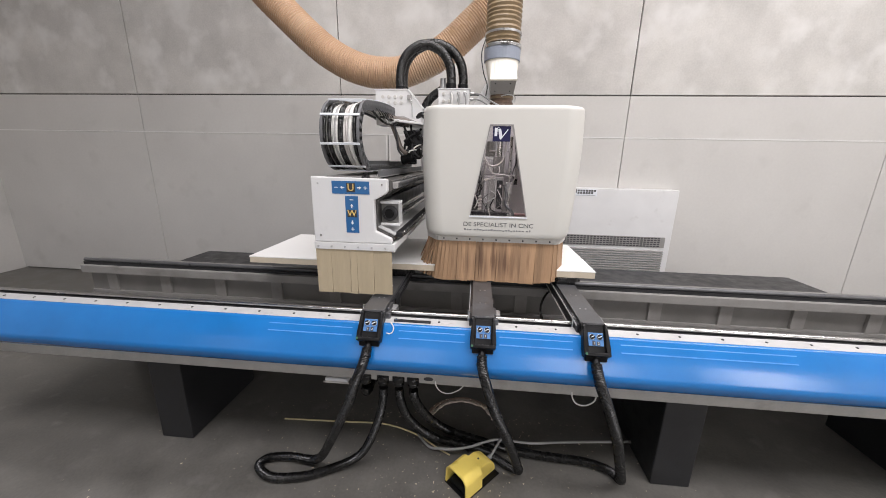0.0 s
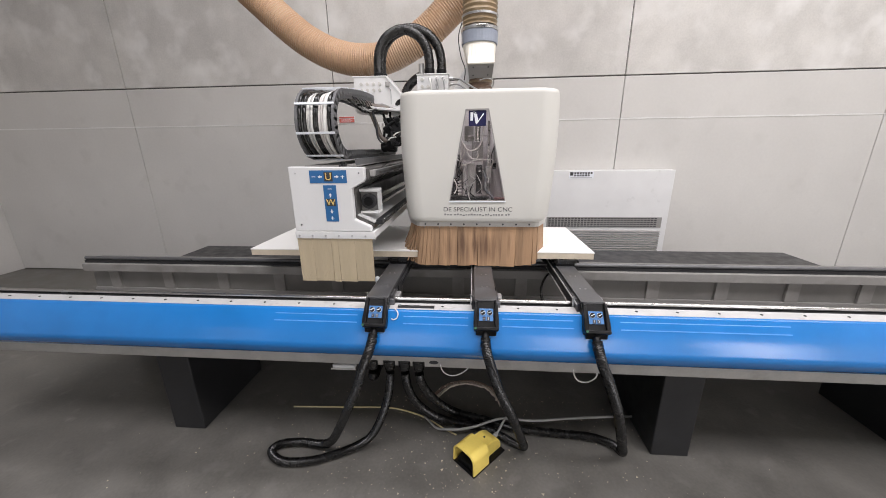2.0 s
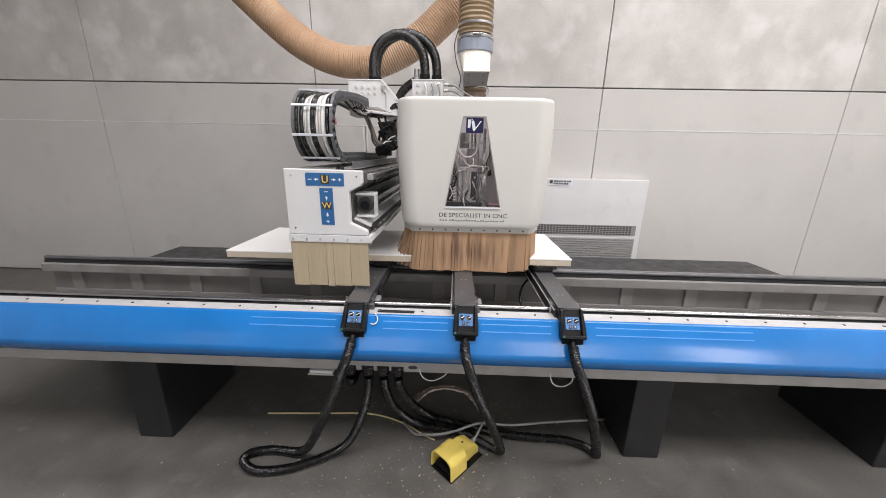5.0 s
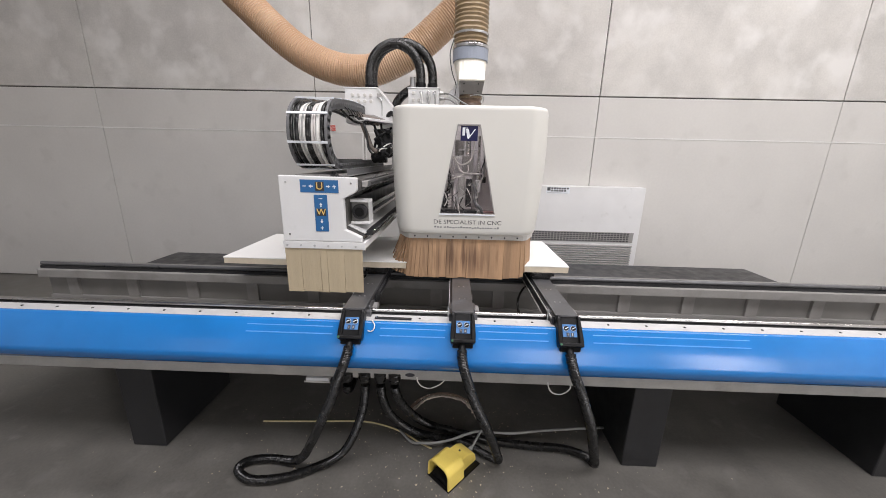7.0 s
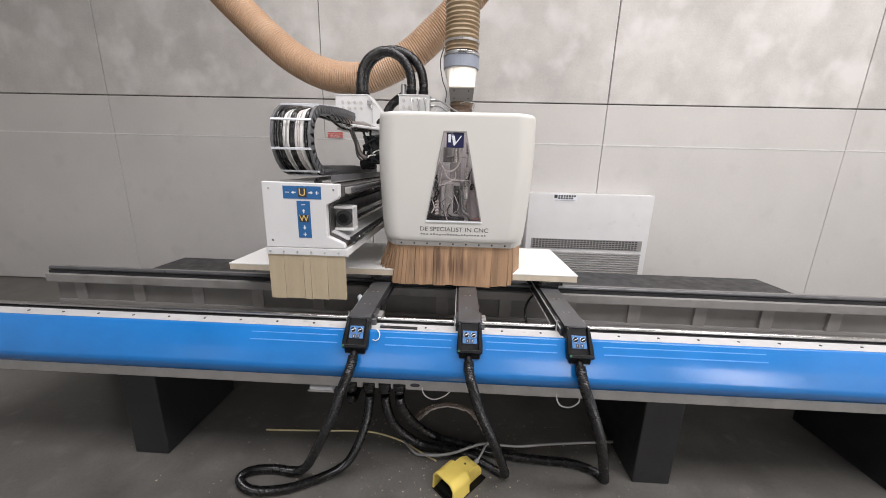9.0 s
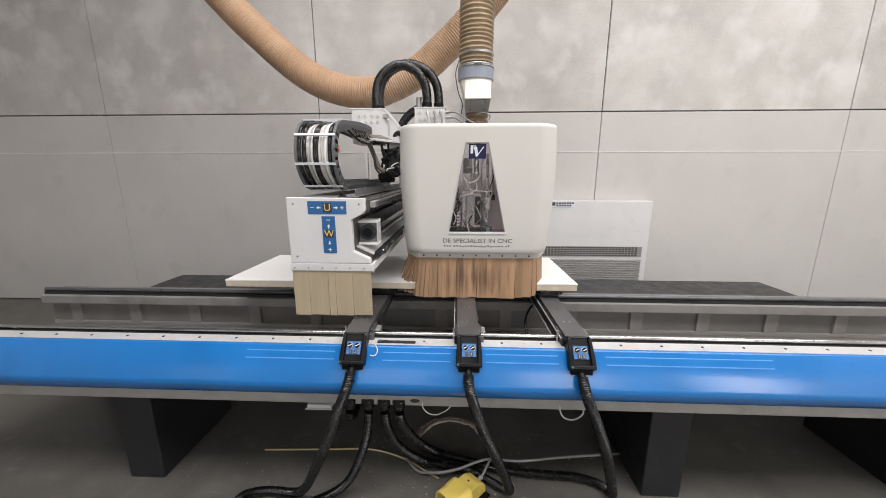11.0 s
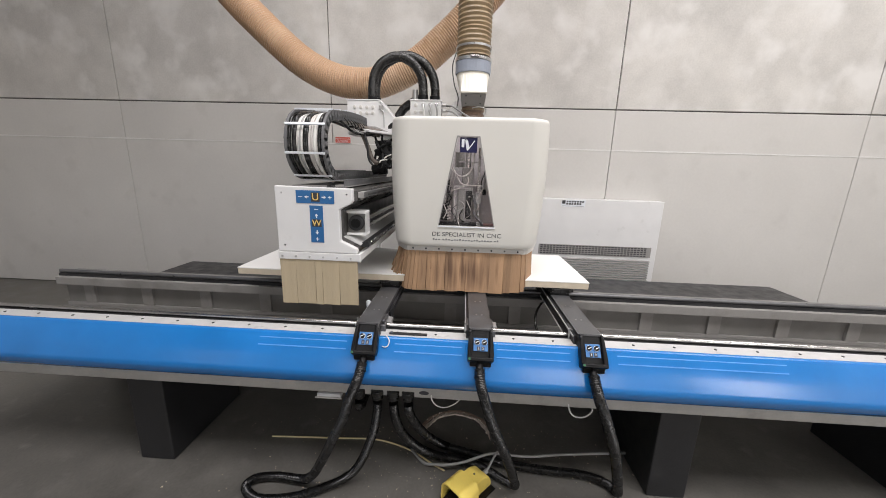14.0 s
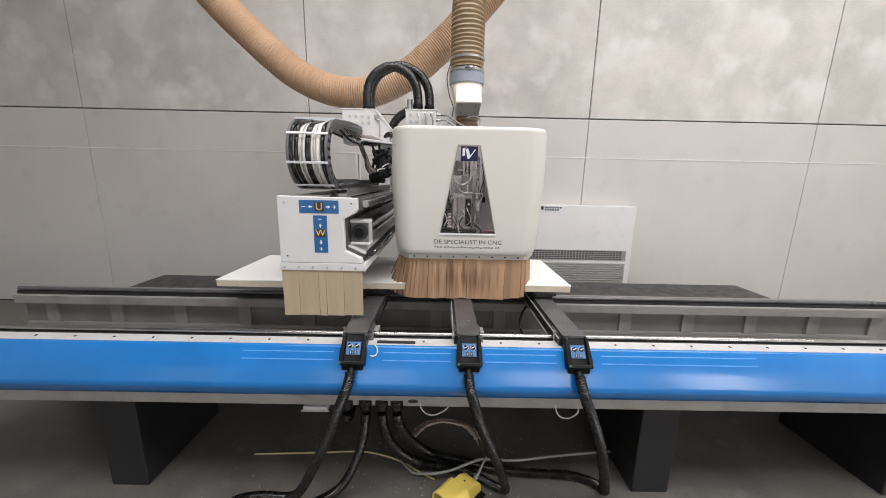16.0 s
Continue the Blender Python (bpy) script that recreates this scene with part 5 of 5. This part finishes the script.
hose("console_hose", [(-0.451, -0.034, 0.744), (-0.4525, -0.052, 0.726), (-0.457, -0.066, 0.704), (-0.468, -0.075, 0.672), (-0.496, -0.078, 0.60), (-0.523, -0.070, 0.515), (-0.580, -0.055, 0.39), (-0.645, -0.02, 0.25), (-0.72, 0.03, 0.11), (-0.80, 0.075, 0.035), (-0.92, 0.09, 0.025), (-1.02, 0.07, 0.025), (-1.04, 0.02, 0.025), (-0.95, -0.03, 0.025), (-0.80, -0.01, 0.025), (-0.66, 0.055, 0.03), (-0.56, 0.090, 0.07), (-0.50, 0.098, 0.16), (-0.45, 0.104, 0.30), (-0.432, 0.11, 0.40), (-0.428, SOCKET, 0.46)], 0.0208, "black corrugated hose from a console looping back to the bed")
hose("console_hose", [(0.456, -0.034, 0.744), (0.457, -0.052, 0.726), (0.461, -0.066, 0.704), (0.475, -0.075, 0.660), (0.51, -0.072, 0.58), (0.58, -0.04, 0.40), (0.66, 0.05, 0.16), (0.70, 0.12, 0.05), (0.68, 0.19, 0.026), (0.58, 0.230, 0.025), (0.412, 0.240, 0.025), (0.27, 0.252, 0.025), (0.18, 0.266, 0.025), (0.107, 0.288, 0.026), (0.014, 0.315, 0.026), (-0.075, 0.336, 0.030), (-0.145, 0.335, 0.055), (-0.205, 0.288, 0.135), (-0.243, 0.222, 0.235), (-0.270, 0.165, 0.33), (-0.284, 0.122, 0.41), (-0.287, SOCKET, 0.46)], 0.0215, "black corrugated hose lying across the floor to the bed")
hose("bed_hose", [(-0.512, SOCKET, 0.46), (-0.515, 0.115, 0.43), (-0.52, 0.16, 0.40), (-0.53, 0.25, 0.38), (-0.55, 0.45, 0.30), (-0.57, 0.70, 0.10), (-0.58, 0.80, 0.03)], 0.022, "short black hose bending under the bed")
loose_cable([(-0.182, 0.110, 0.520), (-0.180, 0.100, 0.500), (-0.160, 0.098, 0.472), (-0.123, 0.098, 0.462), (-0.085, 0.098, 0.478), (-0.062, 0.10, 0.496), (-0.045, 0.13, 0.50)], 0.0028, cable_white, "thin white cable looping below the bed")
loose_cable([(0.425, 0.110, 0.52), (0.428, 0.098, 0.49), (0.45, 0.098, 0.462), (0.49, 0.098, 0.458), (0.525, 0.10, 0.485), (0.535, 0.13, 0.505)], 0.0035, cable_white, "white cable looping below the bed")
loose_cable([(-1.1, 0.36, 0.004), (-0.753, 0.378, 0.004), (-0.60, 0.388, 0.004), (-0.482, 0.385, 0.004), (-0.36, 0.352, 0.004), (-0.269, 0.309, 0.004), (-0.18, 0.25, 0.004), (-0.112, 0.205, 0.012)], 0.0045, cable_yellow, "cream yellow cable lying on the floor")
loose_cable([(0.092, 0.188, 0.040), (0.108, 0.208, 0.050), (0.128, 0.245, 0.058), (0.150, 0.285, 0.062), (0.165, 0.305, 0.064)], 0.006, cable_grey, "grey cable from the foot pedal across the hoses")
loose_cable([(-0.30, 0.33, 0.008), (-0.225, 0.250, 0.008), (-0.165, 0.222, 0.030), (-0.105, 0.206, 0.048), (-0.018, 0.226, 0.052), (0.060, 0.262, 0.056), (0.121, 0.284, 0.060), (0.170, 0.288, 0.060), (0.315, 0.283, 0.060), (0.485, 0.310, 0.060), (0.72, 0.34, 0.060), (0.95, 0.42, 0.008)], 0.007, cable_grey, "grey cable lying over the floor hoses")
loose_cable([(0.50, 0.62, 0.79), (0.42, 0.64, 0.785), (0.370, 0.58, 0.77), (0.338, 0.50, 0.74), (0.338, 0.42, 0.70), (0.37, 0.32, 0.68), (0.44, 0.24, 0.70)], 0.0065, black_rubber, "black cable hanging behind the rail")
loose_cable([(-0.376, 0.048, 0.828), (-0.364, 0.036, 0.827), (-0.354, 0.026, 0.815), (-0.356, 0.014, 0.800), (-0.368, 0.010, 0.793), (-0.382, 0.012, 0.796)], 0.0023, cable_white, "thin white wire loop beside a console")
rule = thing("flat_bar", "black flat bar lying on the pale edge strip", "bar", at=(-0.283, 0.072, 0.822))
part("bar", box(-0.080, 0.080, -0.007, 0.007, 0.0, 0.007), dark_steel, rule, bevel=0.001)
part("pivot", rod((-0.07, 0, 0.007), (-0.07, 0, 0.012), 0.005, 12), steel, rule)
knob = thing("stop_knob", "white stop knob beside a support beam", "knob", at=(-0.522, 0.34, 0.832))
part("grip", tube([(-0.012, 0.030, 0.004), (-0.006, 0.010, 0.008), (0.004, -0.012, 0.002), (0.010, -0.030, -0.014), (0.012, -0.036, -0.030)], 0.0135, 16, step=0.006), label_white, knob, smooth=True)
part("stem", rod((0, 0.016, 0), (0.02, 0.03, -0.005), 0.007, 12), dark_steel, knob)
part("bracket", box(-0.012, 0.014, 0.016, 0.04, -0.045, 0.004), dark_steel, knob, bevel=0.002)
tab = thing("junction_tab", "small pale sheet metal box under the bed edge", "metal box", at=(-0.655, 0.135, 0.465))
part("tab_body", box(-0.055, 0.055, -0.028, 0.028, 0.0, 0.0225), white_paint, tab, bevel=0.003)
part("tab_lip", box(-0.062, 0.062, -0.032, -0.028, 0.0, 0.008), clamp_grey, tab, bevel=0.001)
foot_pedal()
floor_ring()
floor_chips()
head_thing = gantry()
duct_thing = extraction_duct()


def motions():
    """The gantry swings to and fro along the bed."""
    rows = [(0, .078), (.5, .078), (1, .058), (1.5, .017), (2, -.019), (2.5, -.052), (3, -.074), (3.5, -.063), (4, -.028), (4.5, .014), (5, .051), (5.5, .076), (6, .083),
            (6.5, .071), (7, .036), (7.5, -.001), (8, -.040), (8.5, -.072), (9, -.068), (9.5, -.050), (10, -.014), (10.5, .030), (11, .065),
            (11.5, .079), (12, .077), (12.5, .051), (13, .015), (13.5, -.024), (14, -.055), (14.5, -.061), (15, -.043), (15.5, -.008), (16, .030)]
    for ob in (head_thing, duct_thing):
        walk(ob, [(t, pose(x, 0, 0)) for t, x in rows])


motions()
